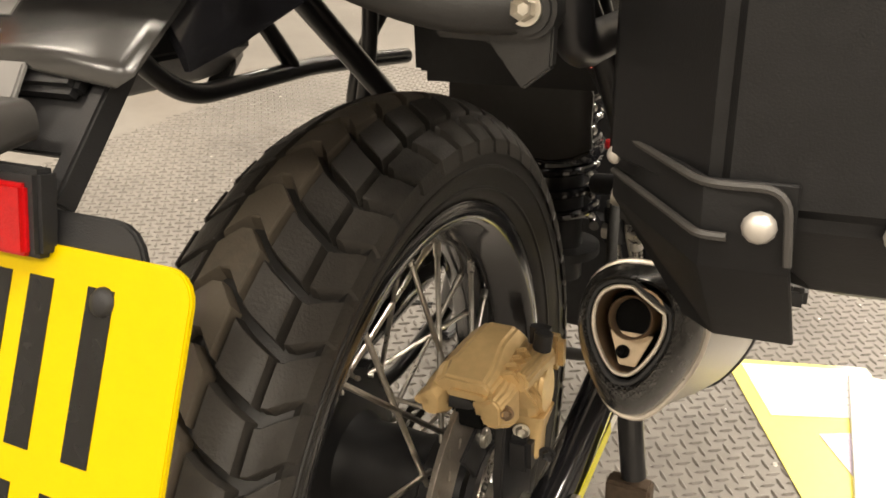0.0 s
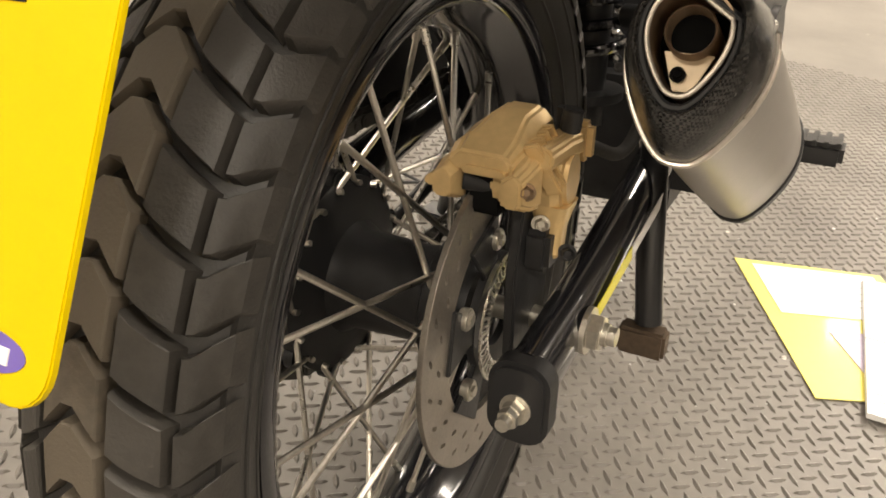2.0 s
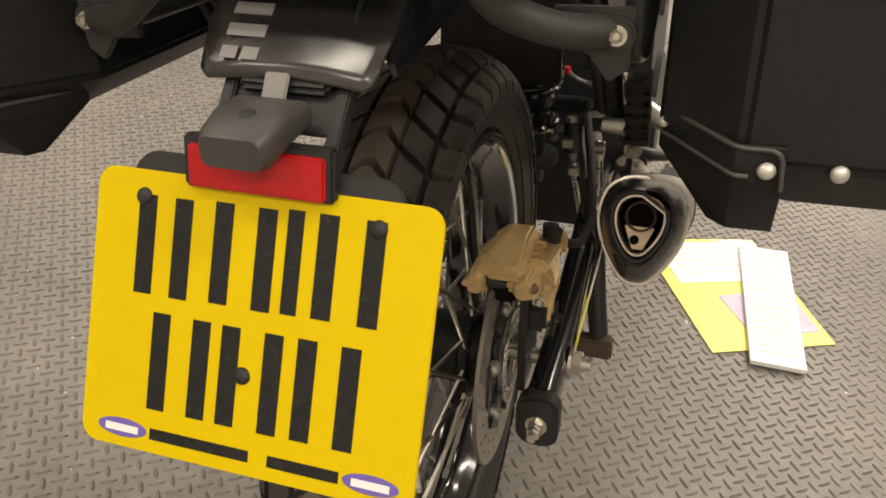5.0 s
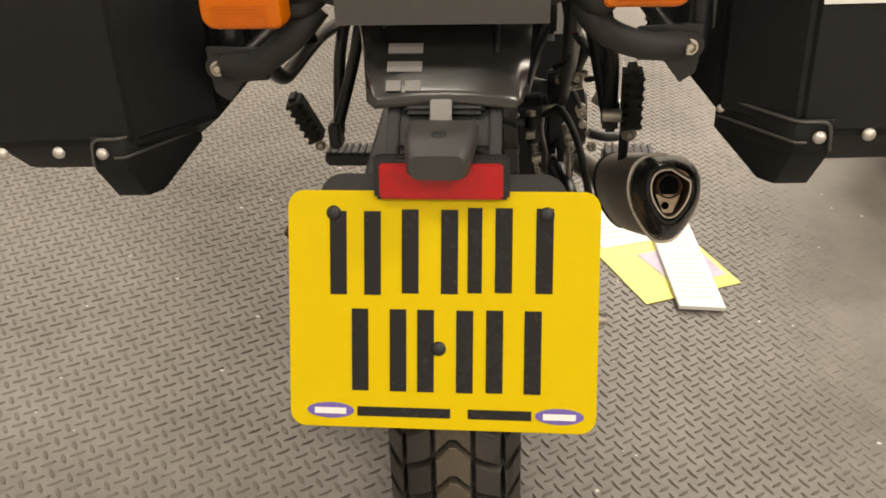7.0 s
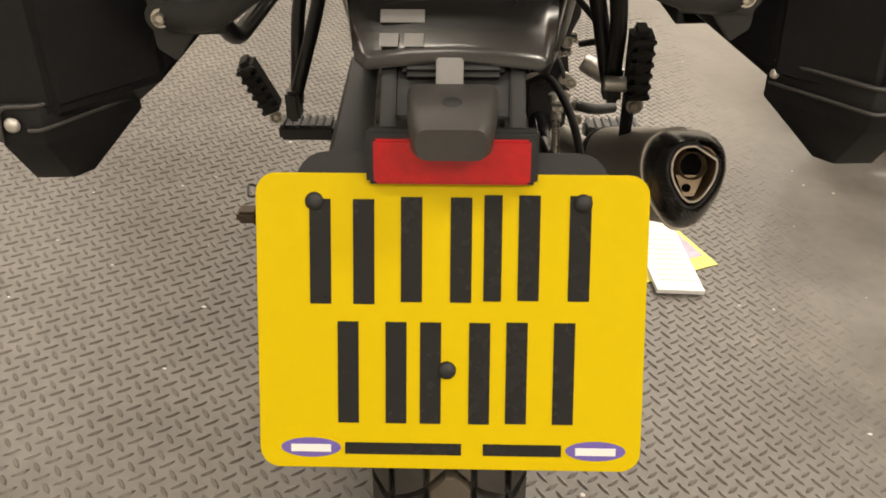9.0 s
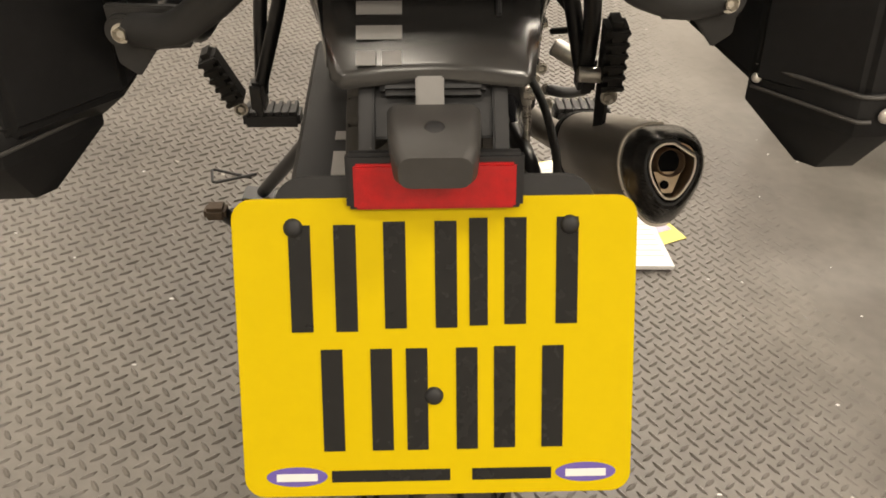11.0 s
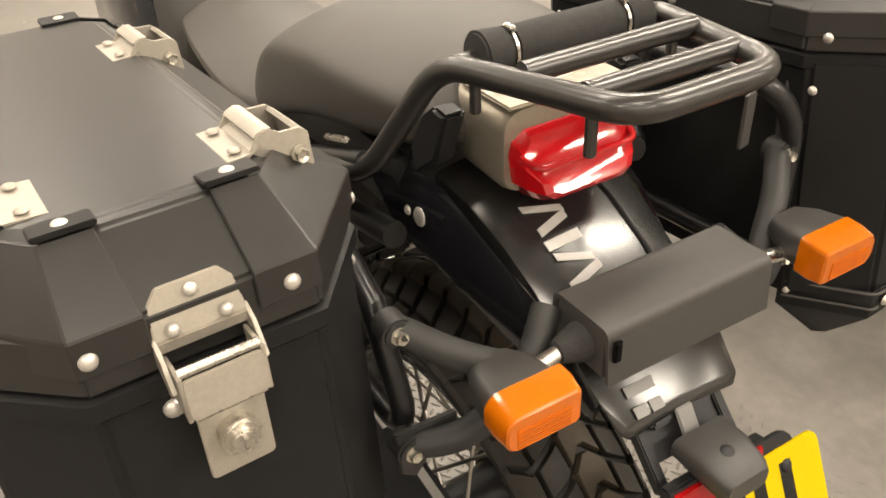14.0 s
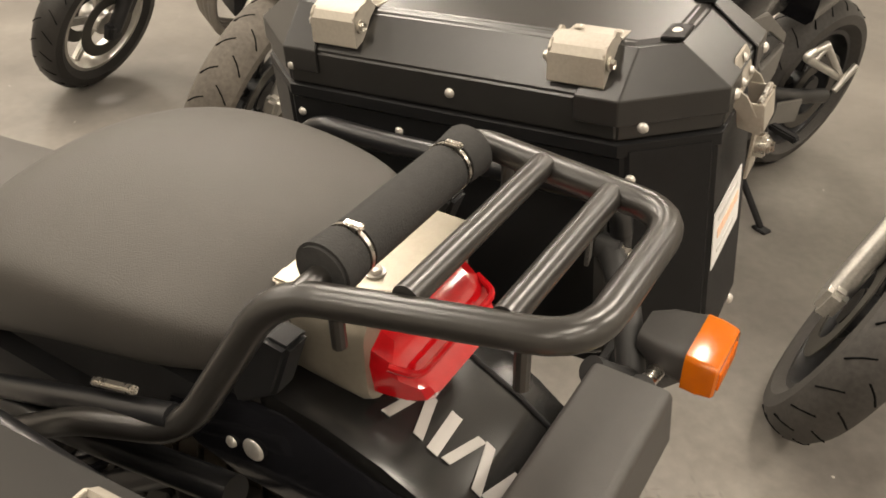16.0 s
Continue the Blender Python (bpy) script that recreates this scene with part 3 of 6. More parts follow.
# the casting is short along the bike and broad across it
squat = Matrix.Translation((0.124, 0.102, 0.147)) @ Matrix.Diagonal((1.10, 0.70, 1.0, 1.0)) @ Matrix.Translation((-0.124, -0.102, -0.150))
for ob in [caliper] + list(caliper.children):
    ob.data.transform(squat)
part("caliper_bracket", join(slab([(-0.02, -0.03), (0.035, -0.02), (0.045, 0.06), (0.020, 0.105), (-0.012, 0.100), (-0.022, 0.04)], 0.008, pose(0.097, 0.070, 0.030, 90, 0, 90), 0.0015), box((0.108, 0.072, 0.086), (0.020, 0.024, 0.030), 0.004)), "black_part", bike, "black cast caliper bracket")
part("brake_hose", tube([(0.118, 0.112, 0.150), (0.136, 0.150, 0.130), (0.142, 0.175, 0.150), (0.130, 0.215, 0.20), (0.110, 0.30, 0.22), (0.09, 0.42, 0.16)], 0.0048, 0.05), "soft_rubber", bike)

# swingarm: two oval arms, end caps, axle, adjusters
for sx, ox, fwd in ((1, 0.125, 0.028), (-1, 0.150, -0.006)):
    arm = [[(sx * (ox - 0.03 * max(0, y - 0.1) + 0.017 * math.cos(a)), y, 0.008 + 0.16 * y + 0.027 * math.sin(a)) for a in (2 * math.pi * k / 20 for k in range(20))] for y in (-0.012 + fwd, 0.1, 0.25, 0.40, 0.56)]
    part("swingarm_tube", loft(arm), "gloss", bike, "gloss black swingarm tube")
    part("swingarm_cap", slab(rounded(0.043, 0.062, 0.017), 0.022, pose(sx * ox, -0.016 + fwd, 0.005, 90), 0.0035), "plastic", bike, "black rubber swingarm end cap")
    part("chain_adjuster", join(hexbolt((sx * ox, -0.027 + fwd, 0.003), (0, -1, 0.1), 0.0080, 0.008, hole=False), rod((sx * ox, -0.03 + fwd, 0.003), (sx * ox, -0.050 + fwd, 0.005), 0.0046, seg=12), rod((sx * ox, -0.036 + fwd, 0.0035), (sx * ox, -0.042 + fwd, 0.0035), 0.0072, seg=6)), "zinc", bike)
part("axle", join(rod((-0.165, 0.087, 0.022), (0.158, 0.087, 0.022), 0.0085, seg=20), rod((0.1545, 0.087, 0.022), (0.164, 0.087, 0.022), 0.0070, seg=20), rod((0.145, 0.087, 0.022), (0.154, 0.087, 0.022), 0.0140, seg=6, bevel=0.001), rod((0.141, 0.087, 0.022), (0.145, 0.087, 0.022), 0.0175, seg=24), rod((-0.186, 0.087, 0.022), (-0.160, 0.087, 0.022), 0.0105, seg=20, bevel=0.001)), "zinc", bike, "zinc plated rear axle and nut")
for y, ln, mt, tx in ((0.145, 0.09, "sticker", "yellow half of a narrow sticker"), (0.235, 0.09, "white", "white half of a narrow sticker")):
    part("warning_sticker", box((0.1432, y, 0.040 + 0.16 * (y - 0.19)), (0.0008, ln, 0.012), 0, pose(0, 0, 0, 9.1)), mt, bike, tx)

# chain guard, chain, sprocket
guard = [[(-0.146, y, 0.060 + 0.10 * (y + 0.02)), (-0.146, y, 0.140 + 0.12 * (y + 0.02)), (-0.140, y, 0.148 + 0.12 * (y + 0.02)), (-0.084, y, 0.151 + 0.12 * (y + 0.02)), (-0.084, y, 0.147 + 0.12 * (y + 0.02)), (-0.137, y, 0.144 + 0.12 * (y + 0.02)), (-0.142, y, 0.137 + 0.12 * (y + 0.02)), (-0.142, y, 0.060 + 0.10 * (y + 0.02))] for y in (0.005, 0.06, 0.16, 0.30, 0.42)]
chain_guard = part("chain_guard", loft(guard), "plastic", bike, "black plastic chain guard")
sticker = part("guard_sticker", join(box((-0.1472, 0.075, 0.1415), (0.0014, 0.132, 0.0100), 0, pose(0, 0, 0, 3)), box((-0.1474, 0.135, 0.1450), (0.0014, 0.016, 0.0150), 0, pose(0, 0, 0, 3))), "sticker", chain_guard, "narrow yellow sticker with plain dark bars")
for k in range(9):
    part("sticker_bar", box((-0.1480, 0.022 + 0.0115 * k, 0.1392 + 0.0006 * k), (0.0012, 0.0070, 0.0042), 0, pose(0, 0, 0, 3)), "ink", sticker, "plain dark bar")
for y0, y1, x0, x1 in ((0.188, 0.204, -0.103, -0.087), (0.124, 0.166, -0.103, -0.088), (0.004, 0.084, -0.100, -0.090)):
    y = (y0 + y1) / 2
    part("guard_print", box(((x0 + x1) / 2, y, 0.1516 + 0.12 * (y + 0.02)), (x1 - x0, y1 - y0, 0.0012), 0, pose(0, 0, 0, 6.8)), "decal_pale", chain_guard, "plain pale bar of the guard lettering")
sprocket = [(r * math.cos(a), r * math.sin(a)) for k in range(76) for a, r in [(2 * math.pi * k / 76, 0.098 if k % 2 else 0.090)]]
part("sprocket", slab(sprocket, 0.006, HUB @ pose(-0.094, 0, 0, 90, 0, 90)), "steel", bike, "steel rear sprocket")


def chain_link(wide):
    out = [(x * 0.0078 + 0.0058 * math.cos(a), 0.0058 * math.sin(a)) for x, a0 in ((1, -90), (-1, 90)) for a in (radians(a0 + 30 * k) for k in range(7))]
    w = 0.0072 if wide else 0.0052
    bm = join(slab(out, 0.0018, Matrix.Translation((0, 0, w))), slab(out, 0.0018, Matrix.Translation((0, 0, -w))), rod((0.0078, 0, -0.009), (0.0078, 0, 0.009), 0.0032, seg=10), rod((-0.0078, 0, -0.009), (-0.0078, 0, 0.009), 0.0032, seg=10))
    me = bpy.data.meshes.new("chain_link")
    bm.to_mesh(me)
    bm.free()
    return finish(me, "chain", 40)


chain = thing("drive_chain", "", "")
chain.parent = bike
LINKS = [chain_link(True), chain_link(False)]
run = []
for k in range(30):
    run.append((0.58 - k * 0.0158, 0.118 - (0.58 - k * 0.0158 - 0.10) * -0.02, 0))
for k in range(19):
    a = math.pi / 2 + k * 0.1645
    run.append((0.087 + 0.096 * math.cos(a), 0.022 + 0.096 * math.sin(a), math.degrees(a) - 90))
for k in range(30):
    run.append((0.087 + k * 0.0158, -0.074 + k * 0.0022, 8))
for i, (y, z, turn) in enumerate(run):
    place("chain_link", LINKS[i % 2], chain, m=Matrix.Translation((-0.094, y, z)) @ pose(0, 0, 0, turn) @ pose(0, 0, 0, 90, 0, 90))

# spring and damper
coil = [(0.012 + 0.036 * math.cos(a), 0.44 + 0.036 * math.sin(a) + 0.06 * k / 96 * 0, 0.125 + 0.15 * k / 96) for k in range(97) for a in (2 * math.pi * k / 16,)]
part("shock_spring", tube(coil, 0.0058, 0, seg=10), "gloss", bike, "black coil spring of the rear shock")
part("shock_eye", join(rod((0.012, 0.44, 0.06), (0.012, 0.44, 0.19), 0.022, seg=24), rod((0.012, 0.44, 0.09), (0.012, 0.44, 0.10), 0.042, seg=24)), "black_part", bike, "black lower end of the shock absorber")
part("shock_body", join(rod((0.012, 0.44, 0.19), (0.012, 0.44, 0.33), 0.021, seg=24), rod((0.012, 0.44, 0.30), (0.012, 0.44, 0.31), 0.042, seg=24)), "pale_alloy", bike, "silver shock absorber body")
shield_rows = []
for x, low, high, dy in ((-0.085, 0.226, 0.300, -0.030), (-0.060, 0.222, 0.302, -0.010), (-0.022, 0.216, 0.304, 0.0), (0.013, 0.212, 0.304, 0.0), (0.040, 0.219, 0.302, -0.004), (0.058, 0.228, 0.298, -0.012), (0.067, 0.236, 0.290, -0.026)):
    y = 0.385 + dy
    shield_rows.append([(x, y, low), (x, y - 0.004, (low + high) / 2), (x, y, high), (x, y + 0.003, high), (x, y - 0.001, (low + high) / 2), (x, y + 0.003, low)])
shield_part = part("shock_shield", loft(shield_rows), "grey_plastic", bike, "dark grey plastic splash shield over the shock", smooth=50)
part("shield_edge", tube([(x, 0.384 + dy, low - 0.001) for x, low, dy in ((-0.060, 0.222, -0.010), (-0.022, 0.216, 0.0), (0.013, 0.212, 0.0), (0.040, 0.219, -0.004), (0.067, 0.236, -0.026))], 0.0022, 0.01, seg=8), "gloss", shield_part, "gloss black rolled edge")
part("spring_perch", lathe([(0.222, 0.022), (0.222, 0.044), (0.214, 0.046), (0.206, 0.044), (0.204, 0.022)], 32), "gloss", bike, "black spring collar", Matrix.Translation((0.012, 0.44, 0)) @ pose(0, 0, 0, 0, -90, 0))
part("damper_reservoir", join(rod((0.050, 0.425, 0.180), (0.088, 0.418, 0.184), 0.0115, seg=20, bevel=0.002), rod((0.088, 0.418, 0.184), (0.094, 0.417, 0.185), 0.008, seg=16)), "black_part", bike, "black damper reservoir beside the spring")
breather = part("breather_hose", tube([(0.0585, 0.455, 0.213), (0.071, 0.460, 0.202), (0.097, 0.465, 0.194), (0.116, 0.470, 0.180), (0.124, 0.475, 0.165)], 0.0040, 0.015, seg=10), "grey_plastic", bike, "thin grey breather hose")
part("hose_cap", rod((0.0560, 0.455, 0.2215), (0.0585, 0.455, 0.2120), 0.0052, seg=12, bevel=0.001), "reflector", breather, "red cap on the hose end")

# muffler: a shield-shaped can with a carbon end piece
AX0, AX1 = Vector((0.204, -0.022, 0.245)), Vector((0.202, 0.290, 0.103))
axis = (AX1 - AX0).normalized()
m_side = Vector((1, 0, 0))
m_up = m_side.cross(axis).normalized()


def shield(scale, narrow=1.0, n=40):
    """A rounded shield: broad above, narrow below."""
    half = [(0, 0.0490), (0.0215, 0.0470), (0.0380, 0.0350), (0.0440, 0.0120), (0.0390, -0.0120), (0.0255, -0.0350), (0.0120, -0.0490)]
    keys = half + [(0, -0.0520)] + [(-x, y) for x, y in half[:0:-1]]
    out = []
    k = len(keys)
    for i in range(n):
        f = i / n * k
        j, u = int(f), f - int(f)
        p = [Vector(keys[(j + d) % k]) for d in (-1, 0, 1, 2)]
        q = 0.5 * (2 * p[1] + (p[2] - p[0]) * u + (2 * p[0] - 5 * p[1] + 4 * p[2] - p[3]) * u * u + (3 * p[1] - p[0] - 3 * p[2] + p[3]) * u ** 3)
        out.append((q.x * scale * narrow * 0.90, q.y * scale * 0.97))
    return out


def muffler_ring(d, scale, slant=0.0, narrow=1.0):
    o = AX0 + axis * d + m_up * 0.013 * (0.95 - scale)
    return [o + m_side * x + m_up * (y) + axis * (-slant * y) for x, y in shield(scale, narrow)]


muffler = part("muffler", loft([muffler_ring(0.036, 0.88), muffler_ring(0.12, 0.95), muffler_ring(0.25, 1.03), muffler_ring(0.370, 1.06), muffler_ring(0.388, 0.82), muffler_ring(0.42, 0.46)]), "canister", bike, "brushed steel exhaust muffler")
part("muffler_tip", loft([muffler_ring(0.044, 0.905), muffler_ring(0.036, 0.905), muffler_ring(0.021, 0.85), muffler_ring(0.008, 0.75, 0.06), muffler_ring(0.001, 0.675, 0.10), muffler_ring(-0.002, 0.63, 0.12), muffler_ring(0.001, 0.585, 0.12), muffler_ring(0.012, 0.545, 0.10), muffler_ring(0.038, 0.52, 0.06)], cap=False), "carbon", muffler, "glossy carbon muffler end cap", smooth=50)
part("tip_trim", tube(muffler_ring(0.040, 0.925), 0.0017, 0, seg=8, closed=True), "trim", muffler, "thin steel trim ring")
part("muffler_band", loft([muffler_ring(0.346, 1.05), muffler_ring(0.348, 1.095), muffler_ring(0.374, 1.09), muffler_ring(0.378, 1.00)], cap=False), "plastic", muffler, "black muffler strap")
part("outlet_seal", tube(muffler_ring(0.003, 0.565, 0.12), 0.0022, 0, seg=8, closed=True), "plastic", muffler, "dark rubber outlet seal")
outlet = part("outlet_shield", loft([muffler_ring(0.028, 0.475, 0.06), muffler_ring(0.001, 0.500, 0.12), muffler_ring(0.001, 0.470, 0.12), muffler_ring(0.028, 0.445, 0.06)], cap=False), "hot", muffler, "heat tinted steel outlet shield")
part("shield_rim", tube(muffler_ring(0.000, 0.485, 0.12), 0.0013, 0, seg=8, closed=True), "trim", outlet, "bright rolled rim of the outlet shield")
part("outlet_back", loft([muffler_ring(0.032, 0.52, 0.06), muffler_ring(0.036, 0.51, 0.06)]), "soot_shade", muffler, "sooty back of the outlet")
part("outlet_plate", slab([(-0.0120, 0.008), (0.0120, 0.008), (0.0045, -0.0105), (-0.0045, -0.0105)], 0.002, Matrix.Translation(AX0 - m_up * 0.0040 + axis * 0.014) @ Matrix((m_side, m_up, m_side.cross(m_up))).transposed().to_4x4(), 0.0004), "hot_pale", muffler, "pale heat tinted plate under the pipe")
po = AX0 + m_up * 0.0125
pipe = bmesh.new()
prof = [(0.0116, 0.0), (0.0123, 0.001), (0.0125, 0.04), (0.0108, 0.04), (0.0108, 0.002)]
rings = [[pipe.verts.new(po + axis * (d + 0.003) + (m_side * math.cos(a) + m_up * math.sin(a)) * r) for a in (2 * math.pi * k / 28 for k in range(28))] for r, d in prof]
for a, b in zip(rings, rings[1:] + rings[:1]):
    for j in range(28):
        pipe.faces.new((a[j], a[(j + 1) % 28], b[(j + 1) % 28], b[j]))
part("outlet_pipe", pipe, "hot", muffler)
part("outlet_soot", rod(po + axis * 0.016, po + axis * 0.03, 0.0112, seg=24), "soot_shade", muffler, "black sooty plug in the pipe bore")
part("outlet_screw", hexbolt(AX0 - m_up * 0.007 + axis * 0.012 + m_side * -0.003, -axis, 0.0028, 0.003), "soot_shade", muffler, "dark outlet screw")
part("exhaust_pipe", tube([AX1 - axis * 0.02, AX1 + axis * 0.10, (0.16, 0.55, 0.02), (0.10, 0.75, 0.0)], 0.021, 0.06), "canister", bike, "steel exhaust link pipe")
part("muffler_bracket", join(slab([(-0.012, -0.05), (0.012, -0.05), (0.016, 0.05), (-0.016, 0.05)], 0.004, pose(0.176, 0.150, 0.245, 90, 0, 100), 0.001)), "frame", bike)
part("bracket_bolt", hexbolt((0.179, 0.150, 0.262), (0.3, -1, 0), 0.006, 0.005), "zinc", bike)

# pillion peg hangers and folded pegs, rider pegs
for sx in (1, -1):
    if sx > 0:
        low = Vector((0.160, 0.167, 0.262))
        legs = ([(0.120, 0.085, 0.46), (0.152, 0.115, 0.36), low], [(0.108, 0.17, 0.46), (0.135, 0.175, 0.36), low + Vector((-0.003, 0.005, 0))])
        pivot, tilt = Vector((0.182, 0.152, 0.247)), -2
    else:
        low = Vector((-0.210, 0.335, 0.165))
        legs = ([(-0.135, 0.30, 0.45), (-0.161, 0.325, 0.312), low], [(-0.135, 0.40, 0.43), (-0.193, 0.345, 0.316), low + Vector((0.003, 0.006, 0))])
        pivot, tilt = Vector((-0.231, 0.325, 0.157)), -23
    hanger = part("peg_hanger", join(tube(legs[0], 0.0085, 0.06), tube(legs[1], 0.0085, 0.06), box(low, (0.018, 0.030, 0.040), 0.004)), "frame", bike, "black tubular pillion peg hanger")
    swing = Matrix.Translation(pivot) @ pose(0, 0, 0, 8, tilt, 0)
    pillion = part("pillion_peg", box((0, 0, 0.042), (0.022, 0.032, 0.078), 0.006), "soft_rubber", bike, "ribbed black rubber pillion peg, folded up", swing)
    for k in range(6):
        part("peg_rib", box((0, -0.015, 0.012 + 0.012 * k), (0.0235, 0.008, 0.006), 0.0015), "soft_rubber", pillion)
    part("peg_pivot", hexbolt(pivot + Vector((-0.002 * sx, -0.014, 0)), (0, -1, 0), 0.0065, 0.005), "zinc", bike)
    rider = part("rider_peg", box((sx * 0.232, 0.52, 0.047), (0.085, 0.040, 0.024), 0.005), "black_part", bike, "black serrated rider footpeg")
    for k in range(7):
        part("peg_tooth", box((sx * (0.197 + 0.0118 * k), 0.52, 0.0585), (0.006, 0.042, 0.007), 0.001), "black_part", rider)

# stands
part("stand_lever", tube([(0.150, 0.262, -0.060), (0.143, 0.266, -0.010), (0.130, 0.290, 0.08), (0.11, 0.36, 0.10)], 0.0125, 0.03), "frame", bike, "black leg of the folded centre stand")
part("centre_stand", (tube([(-0.248, 0.218, 0.066), (-0.168, 0.250, -0.040), (-0.148, 0.30, -0.045), (-0.11, 0.38, 0.02)], 0.0085, 0.03)), "frame", bike, "black folded centre stand")
part("stand_foot", box((0.147, 0.260, -0.078), (0.044, 0.022, 0.027), 0.003), "rust", bike, "scuffed rusty steel stand foot")
part("stand_foot", join(box((-0.254, 0.215, 0.070), (0.026, 0.024, 0.016), 0.004)), "rust", bike, "scuffed steel stand lever foot")
BI = BIKE.inverted()
foot = BI @ Vector((-0.294, 0.758, 0.007))
part("side_stand", join(tube([(-0.150, 0.50, 0.05), foot + Vector((0.01, -0.008, 0.012))], 0.0120, 0), box((0, 0, 0), (0.060, 0.050, 0.010), 0.003, Matrix.Translation(foot) @ pose(0, 0, 0, 2, 6.5)), tube([foot + Vector((-0.005, -0.02, 0.05)), foot + Vector((-0.08, -0.01, 0.065)), foot + Vector((-0.07, -0.055, 0.06)), foot + Vector((0.01, -0.04, 0.07))], 0.0028, 0.01)), "frame", bike, "black side stand holding the motorcycle up")

# engine, frame and under-seat mass that closes the view ahead of the wheel
part("engine", join(box((0, 0.80, 0.10), (0.30, 0.34, 0.30), 0.04), box((0.0, 0.70, 0.02), (0.24, 0.30, 0.20), 0.03), rod((-0.16, 0.78, 0.06), (0.16, 0.78, 0.06), 0.10, seg=28, bevel=0.01), rod((-0.17, 0.66, 0.06), (0.17, 0.66, 0.06), 0.055, seg=24, bevel=0.008)), "black_part", bike, "black engine cases")
for sx in (1, -1):
    part("subframe_tube", join(tube([(sx * 0.125, 0.005, 0.50), (sx * 0.132, 0.15, 0.475), (sx * 0.135, 0.40, 0.43), (sx * 0.12, 0.62, 0.40)], 0.011, 0.05), tube([(sx * 0.110, 0.09, 0.45), (sx * 0.118, 0.30, 0.28), (sx * 0.110, 0.56, 0.08)], 0.011, 0.05)), "frame", bike, "black subframe tube")
part("undertail_tray", loft([[(x, y, z) for x, z in ((-0.105, 0.470), (0.105, 0.470), (0.105, zb + 0.02), (0.085, zb), (-0.085, zb), (-0.105, zb + 0.02))] for y, zb in ((0.17, 0.425), (0.22, 0.39), (0.30, 0.365), (0.42, 0.33))]), "plastic", bike, "black plastic undertail tray")
part("battery_box", box((0.0, 0.40, 0.3825), (0.20, 0.20, 0.155), 0.012), "plastic", bike)
part("cable", join(tube([(0.114, 0.202, 0.350), (0.124, 0.205, 0.335), (0.146, 0.20, 0.312), (0.150, 0.21, 0.290), (0.138, 0.26, 0.27)], 0.0036, 0.02), tube([(0.10, 0.20, 0.40), (0.12, 0.25, 0.30), (0.10, 0.34, 0.26)], 0.0035, 0.05)), "soft_rubber", bike)
part("wire_end", rod((0.112, 0.215, 0.345), (0.114, 0.200, 0.352), 0.005, seg=10), "red", bike, "red wire connector")

part("frame_plate", slab([(-0.030, -0.075), (0.026, -0.070), (0.030, -0.010), (0.020, 0.062), (-0.004, 0.072), (-0.032, 0.066)], 0.014, pose(0.126, 0.462, 0.150, 90, 0, 6), 0.003), "black_part", bike, "black cast frame plate behind the brake linkage")
part("plate_hose", tube([(0.120, 0.446, 0.222), (0.126, 0.446, 0.200), (0.139, 0.446, 0.178), (0.145, 0.446, 0.160)], 0.0036, 0.02, seg=10), "grey_plastic", bike, "thin grey hose on the frame plate")
for x, z, r in ((0.146, 0.158, 0.0085), (0.150, 0.133, 0.0060), (0.140, 0.098, 0.0065)):
    part("plate_bolt", rod((x, 0.456, z), (x, 0.444, z), r, seg=14, bevel=0.0015), "zinc", bike, "zinc bolt on the frame plate")
for x, z in ((0.110, 0.238), (0.138, 0.244), (0.132, 0.228)):
    part("cable_clamp", rod((x - 0.008, 0.352, z), (x + 0.008, 0.350, z + 0.004), 0.0062, seg=14, bevel=0.001), "steel", bike, "steel cable clamp")
part("cable_bundle", tube([(0.128, 0.350, 0.300), (0.142, 0.350, 0.282), (0.132, 0.352, 0.262), (0.126, 0.356, 0.236)], 0.0088, 0.02), "frame", bike, "black sleeve over the cables")

# brake cylinder, its rod and hose, shock linkage
def chrome(name, a, c, r, mt, label=""):
    part(name, rod(a, c, r, seg=16, bevel=r * 0.15), mt, bike, label)


chrome("brake_cylinder", (0.072, 0.436, 0.152), (0.075, 0.428, 0.112), 0.0115, "black_part", "black rear brake cylinder")
chrome("push_rod", (0.074, 0.430, 0.118), (0.098, 0.430, -0.004), 0.0062, "steel", "steel brake push rod")
chrome("rod_nut", (0.0715, 0.434, 0.150), (0.0705, 0.435, 0.160), 0.0075, "zinc")
chrome("rod_clevis", (0.096, 0.430, 0.010), (0.100, 0.430, -0.016), 0.0095, "black_part")
chrome("hose_tube", (0.118, 0.330, 0.183), (0.124, 0.330, 0.150), 0.0065, "pale_alloy", "pale sleeve of the brake hose")
chrome("frame_clamp", (0.148, 0.146, 0.268), (0.174, 0.146, 0.266), 0.0078, "pale_alloy", "pale clamp on the peg hanger")
chrome("heel_bracket", (0.160, 0.385, 0.205), (0.196, 0.375, 0.186), 0.0120, "pale_alloy", "pale alloy heel bracket")
part("steel_hose", tube([(0.124, 0.330, 0.152), (0.127, 0.332, 0.11), (0.122, 0.330, 0.060), (0.116, 0.30, 0.02)], 0.0052, 0.03), "steel", bike, "braided steel brake hose")
part("thin_cable", tube([(0.092, 0.425, 0.172), (0.086, 0.43, 0.13), (0.098, 0.43, 0.09), (0.094, 0.42, 0.03)], 0.0026, 0.03), "zinc", bike, "thin pale cable beside the brake rod")
part("link_bracket", slab([(-0.016, 0.004), (0.016, 0.006), (0.016, -0.003), (-0.014, -0.005)], 0.004, pose(0.104, 0.425, 0.170, 90), 0.001), "pale_alloy", bike, "pale steel bracket of the brake linkage")
